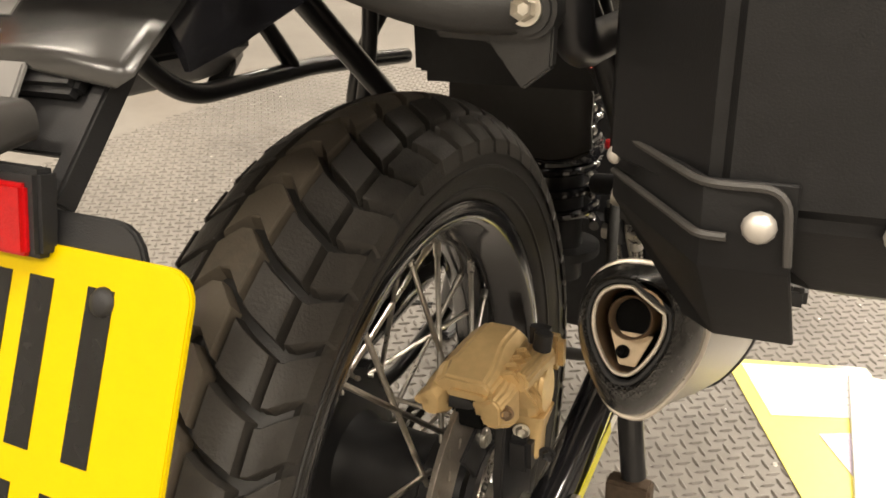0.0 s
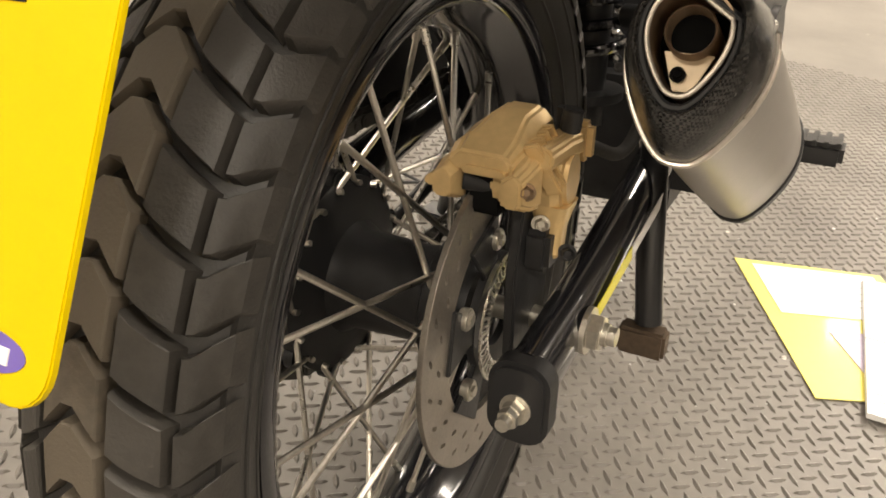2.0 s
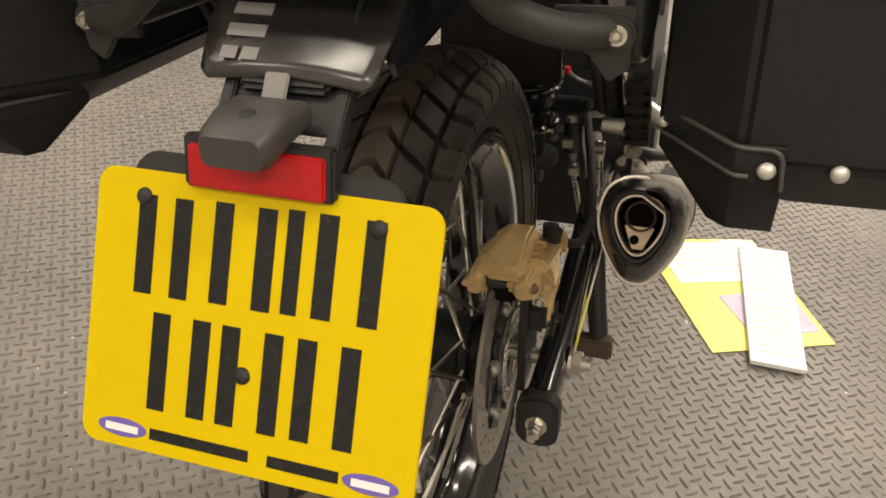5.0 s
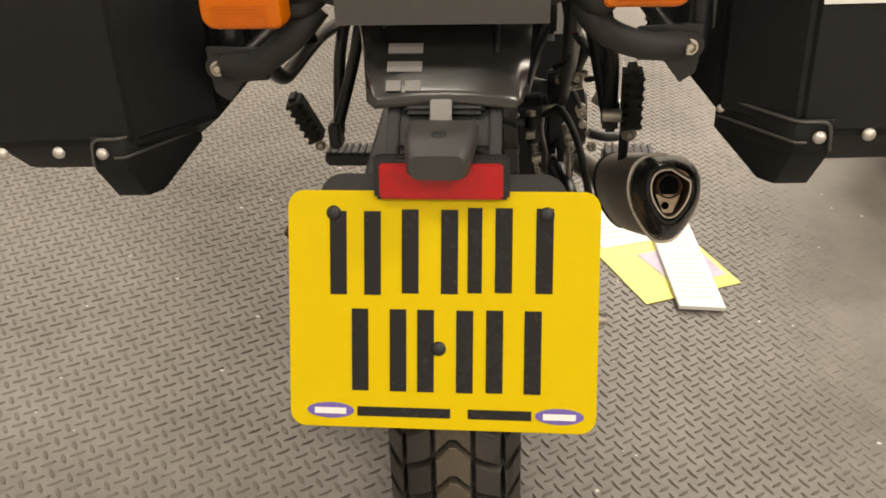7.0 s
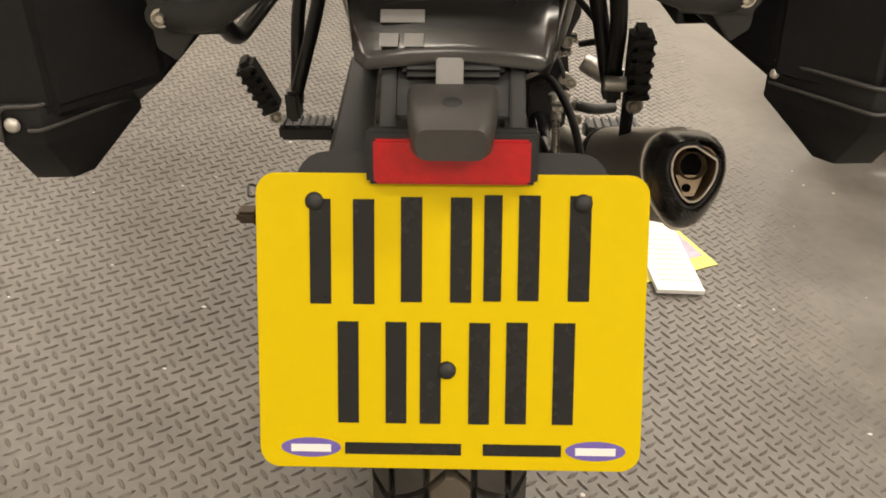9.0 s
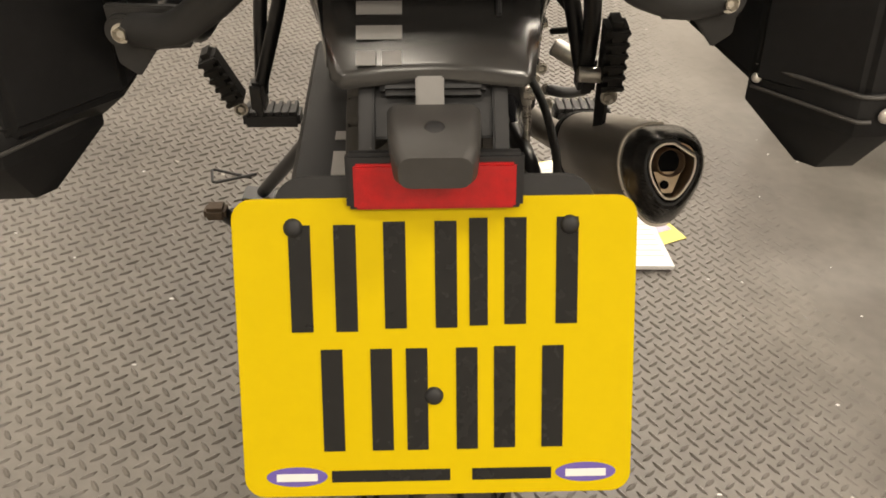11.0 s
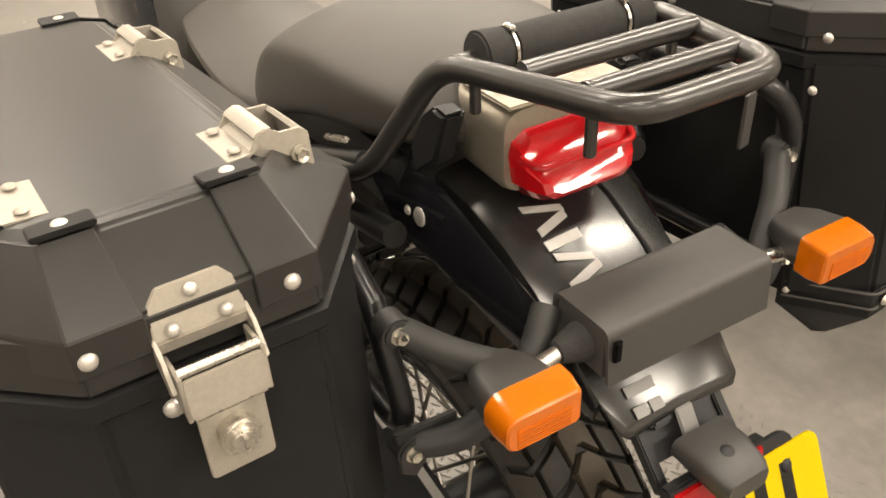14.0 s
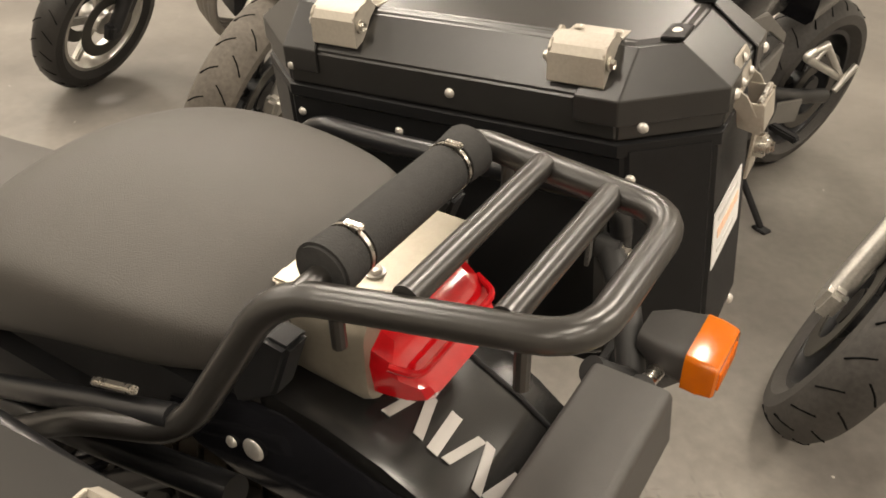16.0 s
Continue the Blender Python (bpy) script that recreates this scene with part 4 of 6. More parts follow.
for x, y, z, r in ((0.070, 0.424, 0.128, 0.0090), (0.124, 0.322, 0.168, 0.0085), (0.080, 0.42, 0.090, 0.0080)):
    part("hose_clip", rod((x - 0.007, y, z), (x + 0.007, y, z), r, seg=14, bevel=0.001), "steel", bike)
for x, y, z in ((0.140, 0.335, 0.195), (0.132, 0.34, 0.245), (0.158, 0.40, 0.139), (0.161, 0.40, 0.117), (0.118, 0.40, 0.215)):
    part("linkage_bolt", hexbolt((x, y, z), (0.1, -1, 0.3), 0.0055, 0.005), "zinc", bike)
part("brake_lever_arm", tube([(0.157, 0.40, 0.139), (0.185, 0.40, 0.132), (0.212, 0.42, 0.127)], 0.0075, 0.02), "black_part", bike, "black brake pedal arm")

# seat and tank
def seat_section(y, half, low, high, crown):
    pts = [(-half * 0.86, low), (-half, low + 0.02), (-half * 0.98, low + (high - low) * 0.55), (-half * 0.86, high - crown * 0.55), (-half * 0.55, high - crown * 0.12), (0, high), (half * 0.55, high - crown * 0.12), (half * 0.86, high - crown * 0.55), (half * 0.98, low + (high - low) * 0.55), (half, low + 0.02), (half * 0.86, low)]
    return [(x, y, z) for x, z in pts]


def pillion_section(y, half, low, high, crown):
    """A seat with upright sides and a clear edge round its top."""
    pts = [(-0.90, low), (-0.99, low + 0.015), (-1.0, high - crown), (-0.975, high - crown * 0.76), (-0.89, high - crown * 0.55), (-0.5, high - crown * 0.17), (0, high)]
    pts += [(-fx, z) for fx, z in pts[-2::-1]]
    return [(fx * half, y, z) for fx, z in pts]


pillion = part("pillion_seat", loft([pillion_section(*row) for row in ((-0.006, 0.050, 0.563, 0.578, 0.012), (0.004, 0.078, 0.556, 0.602, 0.024), (0.03, 0.102, 0.550, 0.620, 0.032), (0.09, 0.118, 0.542, 0.630, 0.042), (0.17, 0.125, 0.532, 0.632, 0.046), (0.25, 0.126, 0.500, 0.618, 0.046), (0.295, 0.123, 0.485, 0.592, 0.046), (0.335, 0.116, 0.460, 0.552, 0.042), (0.375, 0.108, 0.45, 0.510, 0.03))]), "seat", bike, "dark grey vinyl pillion seat", smooth=60)
soft_seat = pillion.modifiers.new("soft", "SUBSURF")
soft_seat.levels = soft_seat.render_levels = 2
rider_seat = part("rider_seat", loft([seat_section(0.30, 0.120, 0.455, 0.515, 0.03), seat_section(0.38, 0.130, 0.45, 0.515, 0.045), seat_section(0.50, 0.120, 0.44, 0.497, 0.045), seat_section(0.62, 0.108, 0.44, 0.498, 0.045), seat_section(0.70, 0.097, 0.44, 0.510, 0.05), seat_section(0.745, 0.080, 0.45, 0.512, 0.045), seat_section(0.76, 0.06, 0.46, 0.50, 0.03)]), "seat", bike, "dark grey vinyl rider seat", smooth=60)
soft_seat = rider_seat.modifiers.new("soft", "SUBSURF")
soft_seat.levels = soft_seat.render_levels = 1
part("seat_tray", box((0, 0.19, 0.508), (0.190, 0.30, 0.08), 0.012), "plastic", bike, "black seat base")
part("fuel_tank", loft([seat_section(0.755, 0.10, 0.36, 0.54, 0.06), seat_section(0.81, 0.135, 0.34, 0.62, 0.09), seat_section(0.92, 0.150, 0.33, 0.69, 0.11), seat_section(1.06, 0.150, 0.34, 0.72, 0.11), seat_section(1.18, 0.12, 0.38, 0.70, 0.08), seat_section(1.24, 0.09, 0.42, 0.62, 0.06)]), "tank", bike, "gloss blue-black fuel tank", smooth=60)
cover = part("tank_cover", loft([seat_section(0.69, 0.097, 0.40, 0.490, 0.05), seat_section(0.715, 0.106, 0.38, 0.522, 0.06), seat_section(0.755, 0.112, 0.36, 0.567, 0.08), seat_section(0.80, 0.112, 0.36, 0.608, 0.09)]), "box_grey", bike, "grey plastic cover behind the tank", smooth=60)
for k in range(4):
    part("tank_mark", box((-0.046 - 0.003 * k, 0.7175 + 0.0095 * k, 0.5185 + 0.0106 * k), (0.022, 0.008, 0.004), 0.001, pose(0, 0, 0, 48, -10, 0)), "print", cover, "plain pale bar of the tank lettering")

# seat rails, and the black brackets that join rack, rail and tail
for sx in (1, -1):
    part("seat_rail", tube([(sx * 0.137, 0.26, 0.470), (sx * 0.136, 0.12, 0.526), (sx * 0.132, 0.032, 0.556)], 0.0085, 0.03), "frame", bike, "black seat rail under the seat edge")
    part("rack_bracket", slab([(0.026, 0.535), (-0.008, 0.560), (-0.026, 0.604), (-0.008, 0.606), (0.012, 0.590), (0.030, 0.560)], 0.020, pose(sx * 0.084, 0, 0, 90, 0, 90), 0.003), "plastic", bike, "black bracket between rack and lamp cover")
    part("seat_clip", box((sx * 0.133, 0.082, 0.556), (0.006, 0.044, 0.005), 0.0015, pose(0, 0, 0, -18)), "steel", bike, "thin steel seat clip")

# rear rack with foam roll
RZ = 0.654
rack = part("rack_hoop", tube([(-0.152, 0.300, 0.400), (-0.148, 0.105, 0.528), (-0.133, 0.026, 0.549), (-0.094, -0.024, RZ - 0.010), (-0.058, -0.178, RZ), (0.058, -0.178, RZ), (0.094, -0.024, RZ - 0.010), (0.133, 0.026, 0.549), (0.148, 0.105, 0.528), (0.152, 0.300, 0.400)], 0.0092, 0.026), "rack", bike, "bent satin black luggage rack tube")
for y, hx in ((-0.138, 0.062), (-0.090, 0.073)):
    bar = part("rack_bar", rod((-hx, y, RZ - 0.001), (hx, y, RZ - 0.001), 0.0078, seg=16), "rack", bike, "rack cross bar with rough welds")
    for sx in (1, -1):
        bead = [(sx * hx * 0.93, y + 0.0085 * math.cos(k * 0.7), RZ - 0.001 + 0.0085 * math.sin(k * 0.7)) for k in range(9)]
        part("weld", tube(bead, [0.0030 + 0.0012 * (k % 2) for k in range(9)], 0, seg=7, closed=True), "hot", bar, "rough bronze-tinted weld bead")
part("backrest_bar", rod((-0.092, -0.038, RZ - 0.008), (0.092, -0.038, RZ - 0.008), 0.0072), "rack", bike)
roll = part("foam_roll", rod((-0.048, -0.038, RZ - 0.006), (0.048, -0.038, RZ - 0.006), 0.0156, seg=28, bevel=0.002), "soft_rubber", bike, "black foam roll on the rack bar")
for sx in (1, -1):
    part("roll_end", rod((sx * 0.0505, -0.038, RZ - 0.006), (sx * 0.074, -0.038, RZ - 0.006), 0.0160, 0.0178, seg=28, bevel=0.002), "soft_rubber", roll)
    part("roll_clip", join(rod((sx * 0.0480, -0.038, RZ - 0.006), (sx * 0.0505, -0.038, RZ - 0.006), 0.0160, seg=28), box((sx * 0.0492, -0.042, RZ + 0.0105), (0.005, 0.012, 0.0035), 0.001)), "steel", roll, "steel hose clip")
for x, y in ((-0.088, -0.058), (-0.066, -0.150), (0.088, -0.058)):
    part("rack_peg", rod((x, y, RZ - 0.004), (x, y, RZ - 0.036), 0.0042, seg=10, bevel=0.001), "rack", bike)

# tail lamp in its metal cover
cover = [[(x, y, z) for x, z in rounded(2 * hx, 0.066, 0.016, 4, 0, zc)] for y, hx, zc in ((0.045, 0.058, 0.575), (0.0, 0.060, 0.573), (-0.042, 0.060, 0.571), (-0.047, 0.057, 0.571))]
part("lamp_cover", loft(cover), "champagne", bike, "champagne coloured metal tail lamp cover", smooth=50)
part("cover_plate", box((0, -0.015, 0.6075), (0.110, 0.070, 0.0035), 0.0015), "champagne", bike)
for p in ((-0.040, -0.015, 0.609), (0.040, -0.015, 0.609), (-0.020, -0.030, 0.609)):
    part("cover_bolt", hexbolt(p, (0, 0, 1), 0.0048, 0.003), "bright", bike)
def lamp_ring(y, hx, top, low):
    pts = [(-0.78, 1.0), (0.78, 1.0), (0.97, 0.62), (1.0, 0.2), (0.94, -0.55), (0.74, -1.0), (-0.74, -1.0), (-0.94, -0.55), (-1.0, 0.2), (-0.97, 0.62)]
    mid, half = (top + low) / 2, (top - low) / 2
    return [(hx * u, y + 0.012 * max(0.0, v), mid + half * v) for u, v in pts]


lamp = part("tail_lamp", loft([lamp_ring(-0.036, 0.0545, 0.599, 0.533), lamp_ring(-0.050, 0.0535, 0.595, 0.534), lamp_ring(-0.067, 0.0495, 0.582, 0.537), lamp_ring(-0.077, 0.043, 0.567, 0.541), lamp_ring(-0.079, 0.036, 0.561, 0.545)]), "red", bike, "red faceted tail lamp lens", smooth=20)
part("lamp_rib", tube([(-0.050, -0.058, 0.572), (-0.044, -0.075, 0.568), (0.044, -0.075, 0.568), (0.050, -0.058, 0.572)], 0.0024, 0.008, seg=8), "red", lamp)

# rear fender, its side walls, and plain bars in place of the lettering
FEND = [(0.030, 0.530, 0.072), (-0.020, 0.522, 0.070), (-0.060, 0.508, 0.068), (-0.100, 0.487, 0.066), (-0.140, 0.459, 0.064), (-0.170, 0.435, 0.062), (-0.192, 0.416, 0.058), (-0.196, 0.412, 0.052)]
skin = []


def lip(y):
    """The fender's turned-down edge fades out towards its tip."""
    return 0.0055 + 0.022 * min(1.0, max(0.0, (y + 0.12) / 0.10))


for y, z, hx in FEND:
    skin.append([(-hx, y, z - lip(y)), (-hx, y, z - 0.003), (-hx * 0.88, y, z), (-hx * 0.45, y, z + 0.004), (0, y, z + 0.005), (hx * 0.45, y, z + 0.004), (hx * 0.88, y, z), (hx, y, z - 0.003), (hx, y, z - lip(y)), (hx - 0.003, y, z - lip(y)), (hx * 0.85, y, z - 0.005), (0, y, z), (-hx * 0.85, y, z - 0.005), (-hx + 0.003, y, z - lip(y))])
fender = part("rear_fender", loft(skin), "fender", bike, "satin grey rear fender", smooth=50)
def tuck(y):
    """The side panels draw in towards the fender's tip."""
    return 0.13 * min(0.0, y + 0.05)


for sx in (1, -1):
    edge = [(0.088, 0.520, 0.508), (0.066, 0.527, 0.482), (0.030, 0.530, 0.466), (0.0, 0.530, 0.462), (-0.05, 0.508, 0.452), (-0.10, 0.478, 0.430), (-0.14, 0.450, 0.415), (-0.168, 0.426, 0.408)]
    rows = [(0.082, 0.070, "top", 0.0), (0.090, 0.085, "top", -0.012), (0.093, 0.100, "low", 0.0), (0.090, 0.100, "low", 0.0), (0.086, 0.085, "top", -0.013), (0.079, 0.070, "top", -0.003)]
    sheet_ = [[(sx * (x0 + k * max(-0.15, y) + tuck(y)), y, (top if end == "top" else low) + dz) for x0, k, end, dz in rows] for y, top, low in edge]
    part("tail_side_panel", loft(sheet_), "gloss", bike, "gloss black tail side panel", smooth=50)
    part("tail_bolt", join(dome((sx * 0.0945, 0.019, 0.499), (sx, 0, 0.1), 0.0085, 0.0035, 16), dome((sx * 0.0955, 0.037, 0.497), (sx, 0, 0.1), 0.0045, 0.003)), "bright", bike)
    if sx > 0:
        part("fender_groove", tube([(sx * 0.038, y, z + 0.0044) for y, z, hx in FEND[1:6]], 0.0018, 0, seg=6), "plastic", fender)


def fender_at(y):
    for (y0, z0, _), (y1, z1, _) in zip(FEND, FEND[1:]):
        if y1 <= y <= y0:
            u = (y0 - y) / (y0 - y1)
            return z0 + (z1 - z0) * u, math.degrees(math.atan2(z1 - z0, y1 - y0))
    return FEND[-1][1], 40


def decal(name, outline, x, y, label):
    z, slope = fender_at(y)
    part(name, slab(outline, 0.0008, Matrix.Translation((x, y, z + 0.0050)) @ pose(0, 0, 0, slope)), "decal" if y < -0.15 else "decal_pale", fender, label)


for k, lean in enumerate((0.0050, -0.0046, -0.0010, 0.0050, -0.0050, 0.0046, -0.0048)):
    hw, wide = 0.0165 - 0.0015 * (k % 2), 0.0034 + 0.0005 * (k % 3)
    decal("decal_bar", [(-hw, -lean - wide), (hw, lean - wide), (hw, lean + wide), (-hw, -lean + wide)], -0.024, -0.050 - 0.0142 * k, "plain slanted bar of the fender lettering")
for y, x, w in ((-0.1665, -0.030, 0.026), (-0.1785, -0.030, 0.026), (-0.1905, -0.0375, 0.011), (-0.1905, -0.0230, 0.011)):
    decal("decal_bar", [(-w / 2, 0.0043), (w / 2, 0.0043), (w / 2, -0.0043), (-w / 2, -0.0043)], x, y, "plain grey bar of the fender lettering")

# grey channel over the fender, which carries the indicators
def rounded_fold(pts, r):
    return [tuple(p) for p in filleted([(0, y, z) for y, z in pts], r)]


outer = rounded_fold([(-0.132, 0.494), (-0.134, 0.5115), (-0.190, 0.5115), (-0.194, 0.468)], 0.007)
inner = rounded_fold([(-0.191, 0.468), (-0.187, 0.5085), (-0.137, 0.5085), (-0.135, 0.494)], 0.005)
chan = [[(x, y, z) for _, y, z in outer + inner] for x in (-0.0755, 0.0755)]
ends = [box((sx * 0.0743, -0.163, 0.490), (0.0024, 0.050, 0.038), 0.001) for sx in (1, -1)]
part("tail_channel", join(loft(chan), *ends), "box_grey", bike, "grey folded metal channel across the tail", smooth=30)
# no opening is cut: a black block carries the slot's inner shade
part("channel_slot", box((-0.0695, -0.1935, 0.496), (0.007, 0.004, 0.018), 0.0015), "soot_shade", bike, "slot in the channel, its shade put in as solid black")
def lens_outline(hx, hz):
    """Square towards the tail, rounded at the outer end."""
    pts = []
    for cx, cz, r, a0 in ((hx - hz * 0.72, hz - hz * 0.72, hz * 0.72, 0), (-hx + 0.004, hz - 0.004, 0.004, 90), (-hx + 0.004, -hz + 0.004, 0.004, 180), (hx - hz * 0.72, -hz + hz * 0.72, hz * 0.72, 270)):
        pts += [(cx + r * math.cos(radians(a0 + 18 * k)), cz + r * math.sin(radians(a0 + 18 * k))) for k in range(6)]
    return pts


for sx, up in ((1, 0.012), (-1, 0.0)):
    bodyl = [[(sx * x, y, z) for x, z in rounded(2 * hx, 2 * hz, 0.008, 3, 0.139, zc)] for y, hx, hz, zc in ((-0.148, 0.017, 0.009, 0.486 + up), (-0.163, 0.024, 0.0135, 0.4845 + up), (-0.188, 0.0275, 0.0158, 0.4845 + up))]
    ind = part("indicator", loft(bodyl), "grey_plastic", bike, "rear turn indicator with dark grey housing")
    lens = [[(sx * (0.1385 + u), y, zc + v) for u, v in lens_outline(hx, hz)] for y, hx, hz, zc in ((-0.186, 0.0296, 0.0156, 0.486 + up), (-0.197, 0.0298, 0.0156, 0.485 + up), (-0.2075, 0.0283, 0.0140, 0.484 + up), (-0.2090, 0.0268, 0.0125, 0.484 + up))]
    part("indicator_lens", loft(lens), "amber", ind, "amber indicator lens", smooth=30)
    lines = [box((sx * 0.139, -0.2092, 0.484 + up + dz), (0.040, 0.0016, 0.0011)) for dz in (-0.0105, -0.0083, -0.0061, -0.0039, -0.0017, 0.0005, 0.0027)]
    part("lens_ribs", join(*lines), "amber", ind)
    part("indicator_stem", rod((sx * 0.075, -0.165, 0.488), (sx * 0.098, -0.165, 0.488), 0.0150, 0.0080, seg=20, bevel=0.001), "soft_rubber", ind, "black rubber cone")
    part("indicator_stem", rod((sx * 0.097, -0.166, 0.488), (sx * 0.114, -0.168, 0.487), 0.0058, seg=16), "steel", ind, "steel stem")

# plate carrier
carrier = part("plate_carrier", join(slab(rounded(0.182, 0.10, 0.018), 0.004, pose(0, -0.246, 0.322, 65, 0, 0), 0.001), box((0, -0.185, 0.412), (0.060, 0.030, 0.010), 0.003, pose(0, 0, 0, 45))), "plastic", bike, "black plastic plate carrier")
part("carrier_web", box((0, -0.186, 0.403), (0.068, 0.062, 0.004), 0.001, pose(0, 0, 0, 46)), "plastic", bike, "black web of the plate carrier")
for sx in (1, -1):
    part("carrier_strut", box((sx * 0.038, -0.192, 0.397), (0.009, 0.086, 0.011), 0.0012, pose(0, 0, 0, 46.5)), "plastic", bike, "flat black strut of the plate carrier")
part("carrier_strip", box((-0.002, -0.203, 0.404), (0.016, 0.003, 0.024), 0.001, pose(0, 0, 0, -35)), "decal", bike, "pale grey strip")
snout = [[(x, y, z) for x, z in rounded(2 * hx, h, 0.006, 3, 0, zc)] for y, hx, h, zc in ((-0.212, 0.026, 0.016, 0.396), (-0.235, 0.025, 0.020, 0.395), (-0.256, 0.022, 0.022, 0.390), (-0.262, 0.019, 0.018, 0.389))]
part("plate_lamp", loft(snout), "grey_plastic", bike, "dark grey number plate lamp housing", smooth=40)
part("lamp_dimple", dome((0.0, -0.240, 0.4035), (0, -0.3, 1), 0.006, 0.0015), "plastic", bike)
TILT25 = pose(0, -0.232, 0.357, -25)
refl = part("rear_reflector", box((0, -0.233, 0.369), (0.098, 0.010, 0.032), 0.002, pose(0, 0, 0, -12)), "plastic", bike, "red rear reflector in a black frame")
part("reflector_lens", box((0, -0.2385, 0.368), (0.089, 0.005, 0.026), 0.0015, pose(0, 0, 0, -12)), "reflector", refl, "red moulded reflector")

# number plate: yellow sheet, plain bars instead of characters, caps
PLATE = TILT25 @ pose(0, 0, -0.089, 90)
plate = part("number_plate", slab(rounded(0.229, 0.178, 0.012), 0.003, PLATE, 0.0006), "plate", bike, "yellow acrylic number plate with plain black bars")


def on_plate(x0, x1, y0, y1, up=0.0):
    """A flat mark on the plate: x from its left edge and y down from its top, in metres."""
    return box(((x0 + x1) / 2 - 0.1145, 0.089 - (y0 + y1) / 2, 0.0016 + up), (x1 - x0, y1 - y0, 0.0006))


for a, b, c, d in ((0.0315, 0.0695, 0.0150, 0.0770), (0.0850, 0.1265, 0.0135, 0.0755), (0.1335, 0.1440, 0.0120, 0.0745), (0.1535, 0.1955, 0.0120, 0.0740), (0.0475, 0.0885, 0.0875, 0.1495), (0.0965, 0.1380, 0.0875, 0.1495), (0.1475, 0.1880, 0.0870, 0.1490)):
    for e, f in ((a, b),) if b - a < 0.02 else ((a, a + 0.0125), (b - 0.0125, b)):
        bm = on_plate(e, f, c, d)
        bmesh.ops.transform(bm, verts=bm.verts, matrix=PLATE)
        part("plate_bar", bm, "ink", plate, "plain black bar", smooth=0)
for a, b in ((0.0515, 0.1215), (0.1345, 0.1815)):
    bm = on_plate(a, b, 0.1618, 0.1690)
    bmesh.ops.transform(bm, verts=bm.verts, matrix=PLATE)
    part("print_bar", bm, "ink", plate, "thin black printed bar", smooth=0)
for cx in (0.031, 0.202):
    oval = [(cx - 0.1145 + 0.018 * math.cos(a), 0.089 - 0.1652 + 0.006 * math.sin(a)) for a in (2 * math.pi * k / 32 for k in range(32))]
    part("print_oval", slab(oval, 0.0006, PLATE @ pose(0, 0, 0.0016)), "purple", plate, "purple printed oval")
    bm = on_plate(cx - 0.012, cx + 0.012, 0.1632, 0.1678, 0.0004)
    bmesh.ops.transform(bm, verts=bm.verts, matrix=PLATE)
    part("print_bar", bm, "white", plate, "white bar inside the oval", smooth=0)
for x, y, mt in ((0.0345, 0.0165, "plastic"), (0.1905, 0.0165, "plastic"), (0.1125, 0.1165, "plastic")):
    bm = dome((x - 0.1145, 0.089 - y, 0.0015), (0, 0, 1), 0.0056, 0.0030, 16)
    bmesh.ops.transform(bm, verts=bm.verts, matrix=PLATE)
    part("plate_screw", bm, mt, plate, "black plastic screw cap")

# pannier carrier: hoops beside the wheel and arms to the tail
for sx in (1, -1):
    if sx > 0:
        hoop = [(0.196, -0.104, 0.41), (0.196, -0.104, 0.515), (0.184, -0.104, 0.562), (0.154, -0.098, 0.592), (0.160, 0.100, 0.574), (0.168, 0.172, 0.568), (0.171, 0.200, 0.540), (0.180, 0.205, 0.40)]
        part("hoop_strut", tube([(0.172, 0.192, 0.50), (0.168, 0.158, 0.552), (0.165, 0.098, 0.537), (0.150, 0.030, 0.490)], 0.0085, 0.02), "frame", bike, "satin black strut inside the carrier hoop")
        part("hoop_tab", slab(rounded(0.014, 0.046, 0.002), 0.003, pose(0.136, -0.100, 0.566, 90, 0, 12), 0.0006), "box_grey", bike, "flat grey steel tab on the carrier hoop")
    else:
        hoop = [(-0.183, -0.105, 0.41), (-0.187, -0.105, 0.50), (-0.187, -0.01, 0.548), (-0.180, 0.205, 0.535), (-0.180, 0.205, 0.40)]
    part("carrier_hoop", tube(hoop, 0.009, 0.03, closed=True), "frame", bike, "satin black pannier carrier hoop")
    hi = Vector((sx * 0.183, -0.105, 0.525)) if sx > 0 else Vector((sx * 0.190, -0.118, 0.516))
    lo = Vector((sx * 0.186, -0.119, 0.429)) if sx > 0 else Vector((sx * 0.191, -0.126, 0.416))
    part("carrier_arm", tube([hi + Vector((0, 0.006, 0)), hi + Vector((-sx * 0.030, -0.022, -0.018)), (sx * 0.112, -0.152, 0.470), (sx * 0.100, -0.146, 0.478), (sx * 0.080, -0.132, 0.498)], 0.0108, 0.02), "arm", bike, "satin black pannier carrier arm")
    part("carrier_arm", tube([lo + Vector((0, 0.006, 0)), lo + Vector((-sx * 0.033, -0.012, 0.002)), (sx * 0.118, -0.150, 0.448), (sx * 0.100, -0.140, 0.468)], 0.0108, 0.04), "arm", bike, "satin black pannier carrier arm")
    flap = [(-0.010, 0.016), (0.040, 0.014), (0.040, -0.012), (0.018, -0.013), (0.004, -0.031), (-0.008, -0.022)]
    part("arm_plate", slab([(-sx * px, pz) for px, pz in flap], 0.006, pose(lo.x, lo.y + 0.004, lo.z, 90), 0.001), "arm", bike, "flat black mounting plate of the carrier arm")
    for p in (hi, lo):
        boss = part("arm_boss", rod(p + Vector((0, 0.016, 0)), p + Vector((0, -0.004, 0)), 0.0112, seg=18, bevel=0.002), "arm", bike)
        part("arm_bolt", hexbolt(p + Vector((0, -0.004, 0)), (0, -1, 0.15), 0.0046, 0.005), "zinc", boss)
